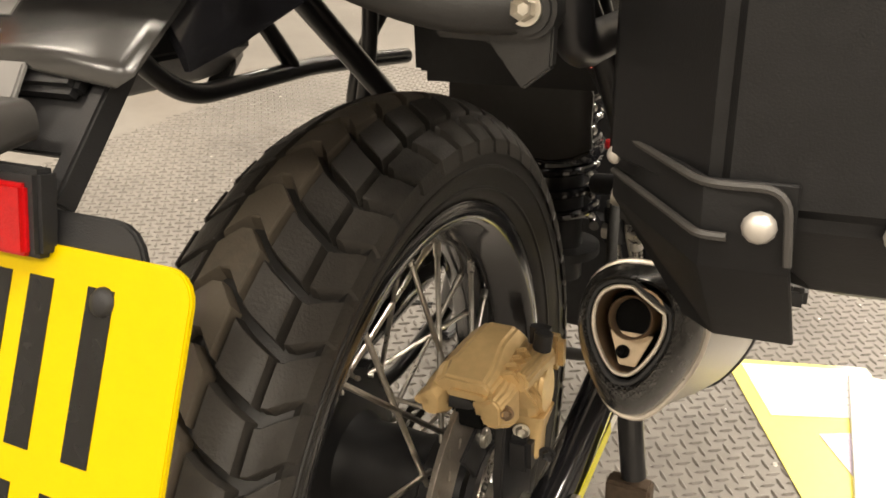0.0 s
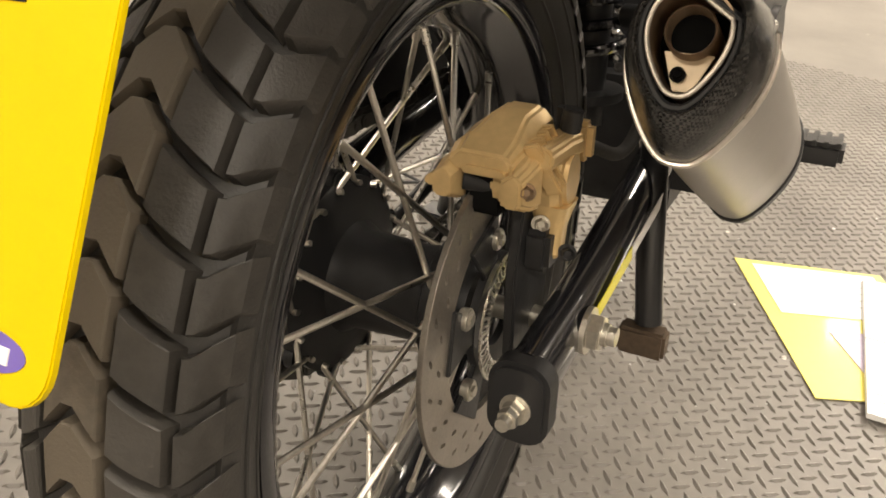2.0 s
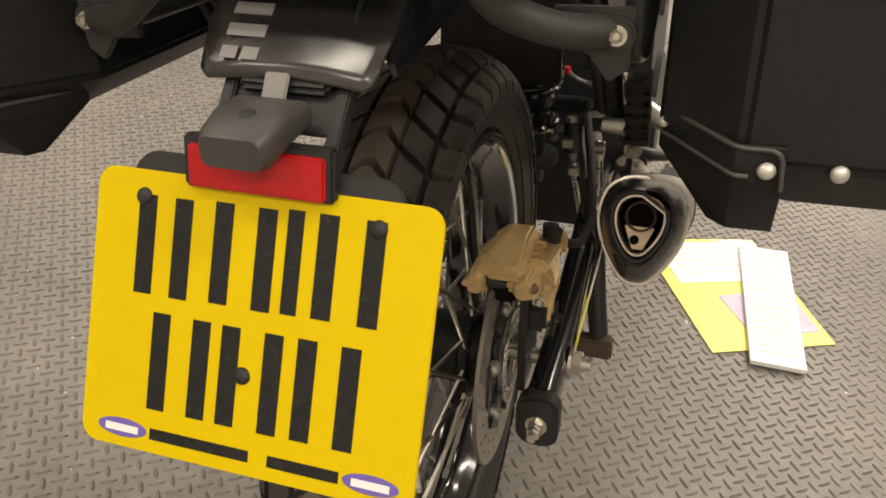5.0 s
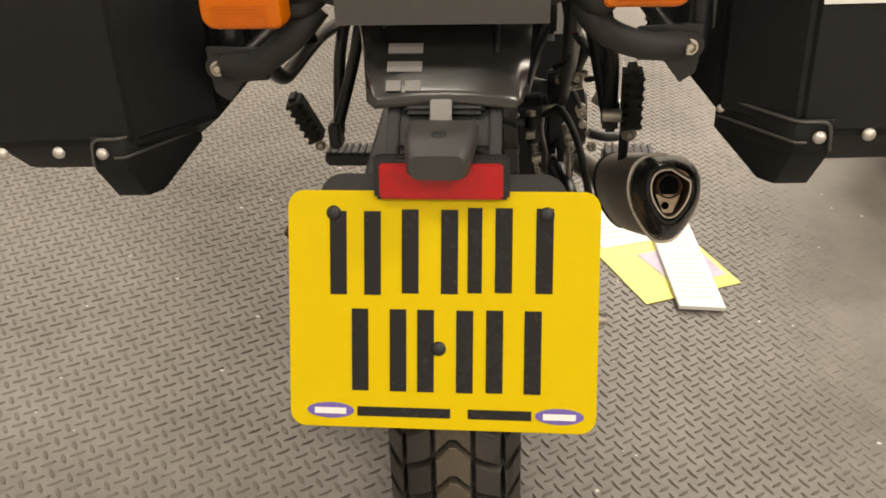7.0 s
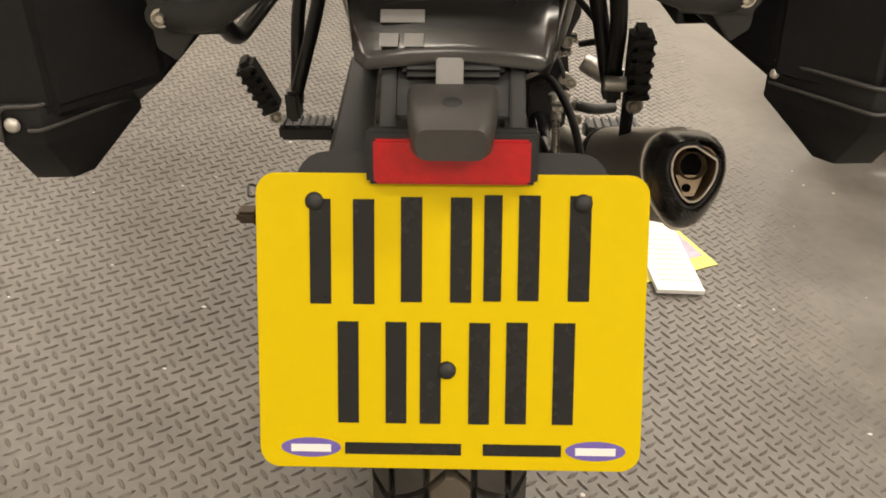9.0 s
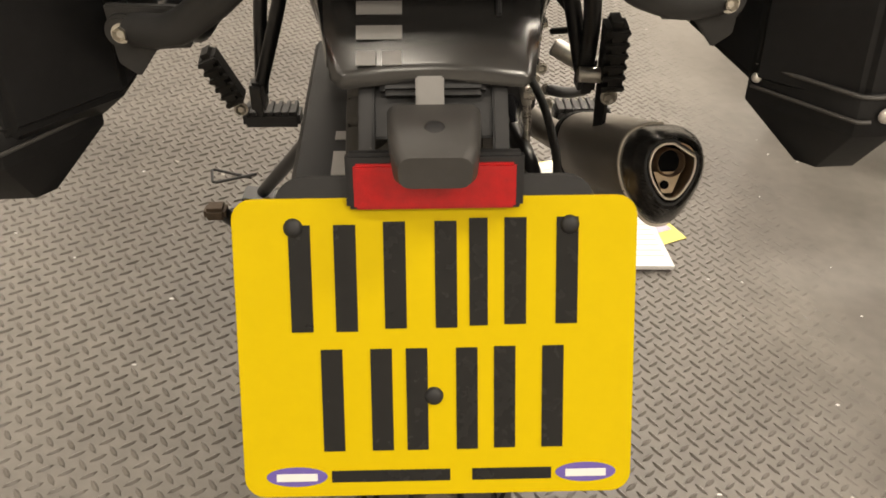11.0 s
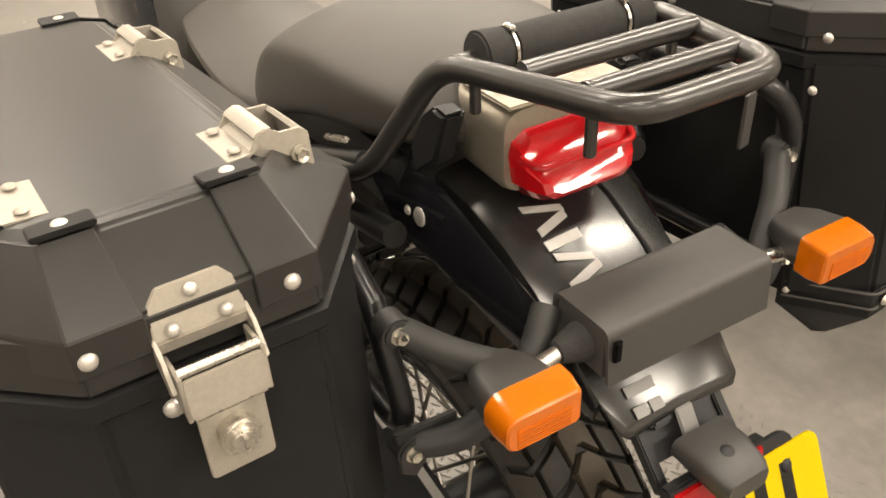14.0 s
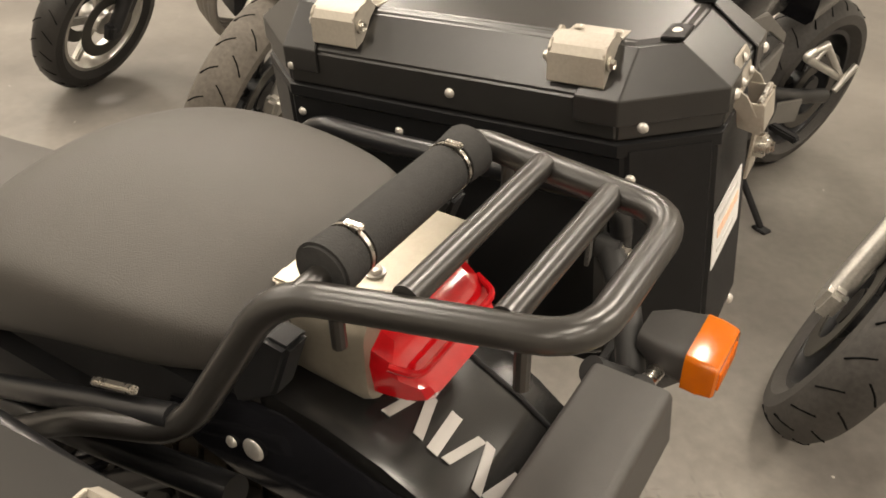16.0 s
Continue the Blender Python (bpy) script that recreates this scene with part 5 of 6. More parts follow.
# lower bar of the carrier on the chain side, with its strut
part("carrier_bar", join(tube([(-0.212, 0.010, 0.435), (-0.212, 0.072, 0.352), (-0.212, 0.116, 0.321), (-0.212, 0.300, 0.316), (-0.205, 0.480, 0.297)], 0.009, 0.03), tube([(-0.212, 0.180, 0.425), (-0.212, 0.262, 0.322)], 0.0085, 0)), "frame", bike, "satin black lower bar of the pannier carrier")

# ---- panniers ----
def plan(z, x0, x1, y0, y1, ci, co, sx):
    """The eight corners of a case at height z, ci and co the chamfers beside and away from the wheel."""
    pts = [(x0, y0 + ci * 1.25), (x0 + ci, y0), (x1 - co, y0), (x1, y0 + co), (x1, y1 - co), (x1 - co, y1), (x0 + ci, y1), (x0, y1 - ci * 1.25)]
    return [(sx * x, y, z) for x, y in pts]


def fold_latch(sx, m, parent, lock=True):
    """A folded steel over-centre latch; built upright with its face towards -y, its top at z = 0."""
    def bent(bm):
        bmesh.ops.transform(bm, verts=bm.verts, matrix=m)
        return bm
    top = slab([(-0.023, -0.013), (0.023, -0.013), (0.021, 0.006), (0.015, 0.013), (-0.015, 0.013), (-0.021, 0.006)], 0.0022, pose(0, 0.002, -0.0015, 76, 0, 0), 0.0006)
    lat = part("latch", bent(join(top, slab(rounded(0.046, 0.007, 0.002), 0.0022, pose(0, -0.002, -0.016, 100), 0.0006))), "latch", parent, "brushed steel over-centre latch")
    for s in (1, -1):
        part("latch_cheek", bent(slab([(0, 0), (-0.010, -0.006), (-0.019, -0.022), (-0.012, -0.028), (0, -0.016)], 0.0022, pose(s * 0.0228, 0.001, -0.010, 90, 0, 90), 0.0004)), "latch", lat)
        part("lever_cheek", bent(slab([(0.004, 0), (-0.018, 0), (-0.018, -0.026), (0.0, -0.022)], 0.0022, pose(s * 0.0200, -0.004, -0.022, 90, 0, 90), 0.0004)), "latch", lat)
    part("latch_lever", bent(slab(rounded(0.040, 0.022, 0.003), 0.0024, pose(0, -0.022, -0.035, 84), 0.0006)), "latch", lat, "brushed steel lever")
    part("lever_plate", bent(slab(rounded(0.034, 0.046, 0.003), 0.0024, pose(0, -0.016, -0.069, 92), 0.0006)), "latch", lat, "brushed steel lock plate")
    part("latch_pin", bent(rod((-0.020, -0.018, -0.022), (0.020, -0.018, -0.022), 0.0026, seg=10)), "steel", lat)
    part("latch_pin", bent(rod((-0.018, -0.020, -0.047), (0.018, -0.020, -0.047), 0.0026, seg=10)), "steel", lat)
    for p in ((-0.013, -0.0025, -0.009), (0.013, -0.0025, -0.009), (0.0, 0.0015, 0.006)):
        part("rivet", bent(dome(p, (0, -0.96, 0.26), 0.0036)), "bright", lat)
    if lock:
        part("lock_barrel", bent(join(rod((0, -0.016, -0.066), (0, -0.026, -0.066), 0.0105, seg=24, bevel=0.0015), rod((0, -0.025, -0.066), (0, -0.029, -0.066), 0.0065, seg=18, bevel=0.001), box((0, -0.030, -0.066), (0.0022, 0.004, 0.009), 0.0005))), "steel", lat, "round steel key lock")


def lid_hinge(m, parent, closed=False):
    """A folded steel hinge over the lid's edge; its edge runs along y, the lid to -x."""
    def bent(bm):
        bmesh.ops.transform(bm, verts=bm.verts, matrix=m)
        return bm
    def folded(strip, w):
        return loft([[(x, y, z) for x, z in strip] + [(x - 0.0016, y, z - 0.0016) for x, z in strip[::-1]] for y in (-w, w)])

    if closed:
        leaves = [folded([(-0.024, 0.0008), (-0.006, 0.0016), (0.001, 0.0060), (0.007, 0.0085), (0.016, 0.0080), (0.023, 0.0045), (0.0265, -0.0010), (0.0275, -0.0200)], 0.020)]
    else:
        leaves = [folded([(-0.0150, 0.0008), (-0.003, 0.0014), (0.0015, 0.0040)], 0.021), folded([(0.0225, 0.0060), (0.0262, 0.0030), (0.0275, -0.0200)], 0.019), folded([(0.0010, 0.0090), (0.0050, 0.0105), (0.0085, 0.0100)], 0.019)]
    h = part("hinge", bent(leaves[0]), "latch", parent, "brushed steel lid hinge", smooth=25)
    for leaf in leaves[1:]:
        part("hinge_leaf", bent(leaf), "latch", h, smooth=25)
    for s in (1, -1):
        part("hinge_cheek", bent(slab([(-0.004, 0.001), (0.001, 0.0085), (0.006, 0.0105), (0.012, 0.0070), (0.022, 0.0065), (0.0262, 0.002), (0.0262, -0.021), (0.016, -0.018), (0.004, -0.004)], 0.0020, pose(0, s * 0.0190, 0, 90, 0, 0), 0.0003)), "latch", h, smooth=25)
    for s in (1, -1):
        part("rivet", bent(dome((-0.015 if closed else -0.009, s * 0.014, 0.0024), (0, 0, 1), 0.0034, 0.0018)), "latch", h)
        part("hinge_pin", bent(hexbolt((0.020, s * 0.0205, -0.006), (0, s, 0), 0.0036, 0.0026)), "zinc", h)


def pannier(sx, label):
    """A riveted black aluminium side case with a chamfered lid."""
    shift = (0.0095, 0.003, 0.010) if sx > 0 else (0.0, 0.008, 0.004)
    seat_at = Matrix.Translation((sx * 0.21, -0.10, 0.61))
    case = thing("pannier", label, "pannier", BIKE @ Matrix.Translation(shift) @ seat_at @ pose(0, 0, 0, -2.7, 0, 3.0) @ seat_at.inverted(), "side panniers")
    X0, X1, Y0, Y1 = 0.205, 0.425, -0.162 if sx > 0 else -0.169, 0.285
    YT, LI, CI = (Y0 + 0.013, 0.032, 0.046) if sx > 0 else (Y0, 0.040, 0.052)
    body = loft([plan(0.326, 0.262, X1 - 0.030, Y0 + 0.040, Y1 - 0.040, 0.030, 0.035, sx), plan(0.333, 0.242, X1 - 0.018, Y0 + 0.024, Y1 - 0.024, 0.036, 0.045, sx), plan(0.362, X0, X1, Y0, Y1, CI, 0.052, sx), plan(0.585, X0, X1, YT, Y1, CI, 0.052, sx)])
    bmesh.ops.recalc_face_normals(body, faces=body.faces)
    bmesh.ops.bevel(body, geom=[e for e in body.edges if e.calc_face_angle(0) > 0.5], offset=0.004, segments=2, affect="EDGES", clamp_overlap=True)
    part("case_body", body, "powder", case, "satin black aluminium case body")
    seam = join(loft([plan(z, X0 - g, X1 + g, YT - g, Y1 + g, 0.052, 0.052, sx) for z, g in ((0.574, 0.0), (0.577, 0.0028), (0.587, 0.0028), (0.5885, 0.0008))]))
    part("case_rim", seam, "powder", case, "folded black rim under the lid")
    lid = loft([plan(0.590, X0 - 0.002, X1 + 0.002, YT - 0.002, Y1 + 0.002, 0.053, 0.053, sx), plan(0.622, X0 - 0.002, X1 + 0.002, YT - 0.002, Y1 + 0.002, 0.053, 0.053, sx), plan(0.6510, X0 + LI, X1 - 0.036, YT + 0.037, Y1 - 0.037, 0.022, 0.022, sx), plan(0.6535, X0 + LI + 0.008, X1 - 0.044, YT + 0.045, Y1 - 0.045, 0.019, 0.019, sx)])
    bmesh.ops.recalc_face_normals(lid, faces=lid.faces)
    bmesh.ops.bevel(lid, geom=[e for e in lid.edges if e.calc_face_angle(0) > 0.3], offset=0.0022, segments=2, affect="EDGES", clamp_overlap=True)
    part("lid", lid, "powder_lid", case, "satin black chamfered case lid", smooth=9)
    # corner straps over the lid, with clip and rivet
    for y, s in ((YT, 1), (Y1, -1)):
        for x, d in ((X0, 1), (X1, -1)):
            ix, iy = (LI if d > 0 else 0.036), 0.037
            low = [(x + d * 0.084, y - s * 0.002), (x + d * 0.051, y - s * 0.002), (x - d * 0.002, y + s * 0.064), (x - d * 0.002, y + s * 0.098)]
            high = [(x + d * (ix + 0.044), y + s * iy), (x + d * (ix + 0.019), y + s * iy), (x + d * ix, y + s * (iy + 0.025)), (x + d * ix, y + s * (iy + 0.048))]
            bm = bmesh.new()
            rows = []
            for ring, z in ((low, 0.603), (low, 0.6225), (high, 0.6513)):
                rows.append([bm.verts.new((sx * px, py, z)) for px, py in ring])
            faces = [bm.faces.new((a[k], a[k + 1], b[k + 1], b[k])) for a, b in zip(rows, rows[1:]) for k in range(3)]
            bmesh.ops.recalc_face_normals(bm, faces=faces)
            if sum(f.normal.z for f in faces) < 0:
                bmesh.ops.reverse_faces(bm, faces=faces)
            for v in bm.verts:
                v.co += v.normal * 0.0028
            bmesh.ops.solidify(bm, geom=bm.faces[:], thickness=0.0022)
            bmesh.ops.bevel(bm, geom=[e for e in bm.edges if len(e.link_faces) == 2 and e.calc_face_angle(0) > 0.3], offset=0.0008, segments=1, affect="EDGES", clamp_overlap=True)
            part("corner_cap", bm, "powder_lid", case, "folded black corner cap of the lid", smooth=9)
            cxy = (high[0][0] + high[1][0]) / 2, high[0][1] + s * 0.010
            clip = part("strap_clip", slab(rounded(0.030, 0.018, 0.002), 0.0030, pose(sx * cxy[0], cxy[1] - s * 0.004, 0.6550, -6 * s), 0.0006), "powder", case)
            part("rivet", dome((sx * cxy[0], cxy[1] - s * 0.004, 0.6563), (0, 0, 1), 0.0042, 0.0020), "bright", clip)
            part("rivet", dome((sx * (x + d * (0.066 if d > 0 else 0.056)), y - s * 0.0050, 0.612), (0, -s, 0), 0.0046), "bright", case)
    # bottom corner guards: a raised plate with two pressed edges, and a flap that folds under the case
    gx, gz = (-0.010, -0.010) if sx > 0 else (0.009, -0.016)

    def at(px, py, pz):
        return (sx * (px + gx), py, pz + gz)

    for y, s in ((Y0, 1), (Y1, -1)):
        line = [(0.216, y + s * 0.066), (0.258, y - s * 0.0025), (0.285, y - s * 0.0025)]
        low = 0.316
        tip = [(0.250, y + s * 0.044, low + 0.002), (0.262, y + s * 0.036, low), (0.289, y + s * 0.036, low)]
        bm = bmesh.new()
        va = [bm.verts.new(at(px, py, 0.384)) for px, py in line]
        vb = [bm.verts.new(at(px, py, 0.356)) for px, py in line]
        vc = [bm.verts.new(at(*p)) for p in tip]
        for a, b in ((va, vb), (vb, vc)):
            for k in range(2):
                bm.faces.new((a[k], a[k + 1], b[k + 1], b[k]))
        bmesh.ops.recalc_face_normals(bm, faces=bm.faces)
        if sum(f.normal.y for f in bm.faces) * s > 0:
            bmesh.ops.reverse_faces(bm, faces=bm.faces)
        bmesh.ops.solidify(bm, geom=bm.faces[:], thickness=0.0025)
        bmesh.ops.bevel(bm, geom=[e for e in bm.edges if e.calc_face_angle(0) > 0.3], offset=0.0006, segments=1, affect="EDGES", clamp_overlap=True)
        guard_plate = part("corner_guard", bm, "powder", case, "pressed black bottom corner guard")
        # pressed edges in paler grey: the highlight along them is put into the colour
        rim_line = [at(0.217, y + s * 0.062, 0.383), at(0.258, y - s * 0.005, 0.383), at(0.282, y - s * 0.005, 0.383), at(0.284, y - s * 0.005, 0.360)]
        part("guard_edge", tube(rim_line, 0.0014, 0.008, seg=7), "box_grey", guard_plate)
        part("guard_edge", tube([at(0.217, y + s * 0.062, 0.367), at(0.258, y - s * 0.005, 0.367), at(0.266, y - s * 0.005, 0.367)], 0.0014, 0.008, seg=7), "box_grey", guard_plate)
        for px, py in ((0.275, y - s * 0.0050), (0.313, y - s * 0.0005), (0.360, y - s * 0.0005), (0.392, y + s * 0.020)):
            part("rivet", dome(at(px, py, 0.371), (0.25 * sx if px > 0.39 else 0, -s, 0), 0.0052), "bright", case)
        part("rivet", dome(at(0.218, y + s * 0.058, 0.374), (-0.7 * sx, -s, 0), 0.0036), "bright", case)
    # rivets along the rim and lid, wheel side and outside
    for yy in (-0.105, 0.056, 0.217):
        part("rivet", dome((sx * 0.2025, yy, 0.606), (-sx, 0, 0), 0.0044), "bright", case)
    for yy in (-0.098, 0.000, 0.110, 0.215):
        part("rivet", dome((sx * 0.2045, yy, 0.560), (-sx, 0, 0), 0.0042), "bright", case)
    for px, py, pz in ((0.412, YT + 0.047, 0.613), (0.340, YT - 0.0005, 0.566)):
        part("rivet", dome((sx * px, py, pz), (0.5 * sx if px > 0.4 else 0, -1, 0), 0.0056), "bright", case)
    # rear latch and lid hinges
    fold_latch(sx, pose(sx * (0.309 if sx > 0 else 0.318), YT - 0.0025, 0.620, 0, 0, 0), case)
    for yy, ox in ((-0.050, 0.233), (0.168, 0.233)) if sx > 0 else ((-0.089, 0.251), (0.125, 0.251)):
        grow = Matrix.Translation((0.020, 0, 0)) @ Matrix.Scale(1.12 if sx > 0 else 1.14, 4) @ Matrix.Translation((-0.020, 0, 0))
        lid_hinge(pose(sx * ox, yy, 0.6530, 0, 0, 0 if sx > 0 else 180) @ pose(0, 0, 0, 0, 0, 180) @ grow, case, sx > 0)
        lid_hinge(pose(sx * 0.389, yy + 0.006, 0.6530, 0, 0, 0 if sx > 0 else 180) @ grow, case, True)
    # pull handle bracket seen edge-on beside the carrier
    part("mount_plate", slab([(-0.006, -0.07), (0.004, -0.07), (0.007, 0.055), (0.003, 0.070), (-0.002, 0.055)], 0.003, pose(sx * 0.199, -0.080, 0.495, 90, 0, 90), 0.0006), "grey_plastic", case, "flat mounting plate of the case")
    return case


pannier(-1, "black aluminium side pannier with steel latches, clipped to the carrier")
right = pannier(1, "black aluminium side pannier with steel latches and a printed label")
lab = part("label", slab(rounded(0.092, 0.056, 0.001), 0.0008, pose(0.301, -0.1562, 0.485, 86.7, 0, 0)), "white", right, "white printed label with orange and grey bars", smooth=0)
for k in range(5):
    part("label_mark", slab(rounded(0.0125, 0.009, 0.001, 2), 0.0008, pose(0.274 + 0.0145 * k, -0.1568, 0.487, 86.7)), "orange_print", lab, "plain orange bar", smooth=0)
for z, w, x in ((0.469, 0.055, 0.297), (0.502, 0.065, 0.299)):
    part("label_mark", slab(rounded(w, 0.004, 0.001, 2), 0.0008, pose(x, -0.1568 + 0.058 * (z - 0.485), z, 86.7)), "print", lab, "plain grey bar", smooth=0)

# ---- papers on the floor ----
def sheet(name, pts, z, thick, mat, parent=None, label=""):
    bm = bmesh.new()
    low = [bm.verts.new((x, y, z)) for x, y in pts]
    high = [bm.verts.new((x, y, z + thick)) for x, y in pts]
    k = len(pts)
    for j in range(k):
        bm.faces.new((low[j], low[(j + 1) % k], high[(j + 1) % k], high[j]))
    bm.faces.new(low[::-1])
    bm.faces.new(high)
    return part(name, bm, mat, parent, label, smooth=0)


def grid(u, v, o=(0.178, 0.937), a=(0.405, 1.035), b=(0.345, 0.618), c=(0.556, 0.734)):
    """A place on the open folder: u across and v down it, each 0 to 1."""
    p = [(1 - u) * (1 - v) * o[i] + u * (1 - v) * a[i] + (1 - u) * v * b[i] + u * v * c[i] for i in (0, 1)]
    return p


folder = thing("document_folder", "open yellow plastic document folder with white sheets lying on the floor", "folder")
sheet("folder_sheet", [grid(0, 0), grid(1, 0), grid(1, 1), grid(0, 1)], 0.0022, 0.0012, "folder", folder, "glossy yellow plastic folder")
sheet("inner_page", [grid(0.10, 0.04), grid(0.93, 0.03), grid(0.93, 0.43), grid(0.10, 0.44)], 0.0040, 0.0008, "paper", folder, "white printed sheet")
for k in range(5):
    sheet("page_print", [grid(0.16, 0.10 + 0.06 * k), grid(0.86, 0.09 + 0.06 * k), grid(0.86, 0.098 + 0.06 * k), grid(0.16, 0.108 + 0.06 * k)], 0.0050, 0.0003, "print", folder, "faint grey bar of print")
sheet("leaflet", [grid(0.34, 0.56), grid(0.95, 0.52), grid(0.95, 0.90), grid(0.40, 0.90)], 0.0040, 0.0008, "lilac", folder, "lilac printed leaflet")

booklet = thing("booklet", "white stapled paper booklet lying open on the folder", "booklet")
BK = ((0.378, 0.985), (0.474, 1.003), (0.500, 0.621), (0.407, 0.611))


def bk(u, v):
    return [(1 - u) * (1 - v) * BK[0][i] + u * (1 - v) * BK[1][i] + u * v * BK[2][i] + (1 - u) * v * BK[3][i] for i in (0, 1)]


for k, (v0, v1) in enumerate(((0.0, 0.497), (0.503, 1.0))):
    for j in range(5):
        e = 0.003 * math.sin(j * 2.1 + k)
        sheet("booklet_page", [bk(0 + e, v0), bk(1 - e, v0 + abs(e)), bk(1 - e, v1), bk(0 + e, v1)], 0.0054 + 0.0017 * j, 0.0015, "paper", booklet)
for v in [0.05 + 0.045 * k for k in range(9)] + [0.55 + 0.045 * k for k in range(9)]:
    sheet("page_print", [bk(0.12, v), bk(0.88, v), bk(0.88, v + 0.009), bk(0.12, v + 0.009)], 0.0139, 0.0003, "print", booklet, "faint grey bar of print")

# ---- motorcycles parked opposite ----
def wheel(parent, c, r, w, spokes, m_tyre, m_rim, turn=Matrix()):
    t = turn @ Matrix.Translation(c)
    k = w / 2
    ty = part("tyre", lathe([(-k * 0.7, r * 0.70), (-k, r * 0.80), (-k * 0.95, r * 0.90), (-k * 0.6, r * 0.975), (-k * 0.25, r), (k * 0.25, r), (k * 0.6, r * 0.975), (k * 0.95, r * 0.90), (k, r * 0.80), (k * 0.7, r * 0.70)], 64), m_tyre, parent, "worn road tyre", t)
    for j in range(22):
        for s in (1, -1):
            a = j * 2 * math.pi / 22 + (0.14 if s > 0 else 0)
            pts = [(s * k * f, -(r * q) * math.cos(a + d), (r * q) * math.sin(a + d)) for f, q, d in ((0.15, 1.001, 0.0), (0.5, 0.985, 0.05), (0.8, 0.945, 0.13))]
            place("tread_groove", groove_mesh(pts), ty)
    rim_ = part("rim", lathe([(-k * 0.72, r * 0.72), (-k * 0.72, r * 0.66), (-k * 0.3, r * 0.62), (k * 0.3, r * 0.62), (k * 0.72, r * 0.66), (k * 0.72, r * 0.72)], 56), m_rim, parent, "cast alloy rim", t)
    part("wheel_hub", rod((-k * 0.8, 0, 0), (k * 0.8, 0, 0), r * 0.16, seg=24, bevel=0.004), m_rim, parent, m=t)
    for j in range(spokes):
        a = 360 / spokes * j
        part("wheel_spoke", box((0, 0, r * 0.38), (w * 0.22, r * 0.10, r * 0.54), 0.006), m_rim, parent, m=t @ pose(0, 0, 0, a))
    for s in (1, -1):
        part("brake_disc", lathe([(s * k * 0.86, r * 0.30), (s * k * 0.86, r * 0.46), (s * k * 0.93, r * 0.46), (s * k * 0.93, r * 0.30)], 48, closed=True), "chain", parent, m=t)


def groove_mesh(pts):
    # a raised black strip: the groove's shade is put into its colour
    bm = tube(pts, 0.0022, 0.01, seg=5)
    me = bpy.data.meshes.new("tread_groove")
    bm.to_mesh(me)
    bm.free()
    return finish(me, "soot_shade", 40)


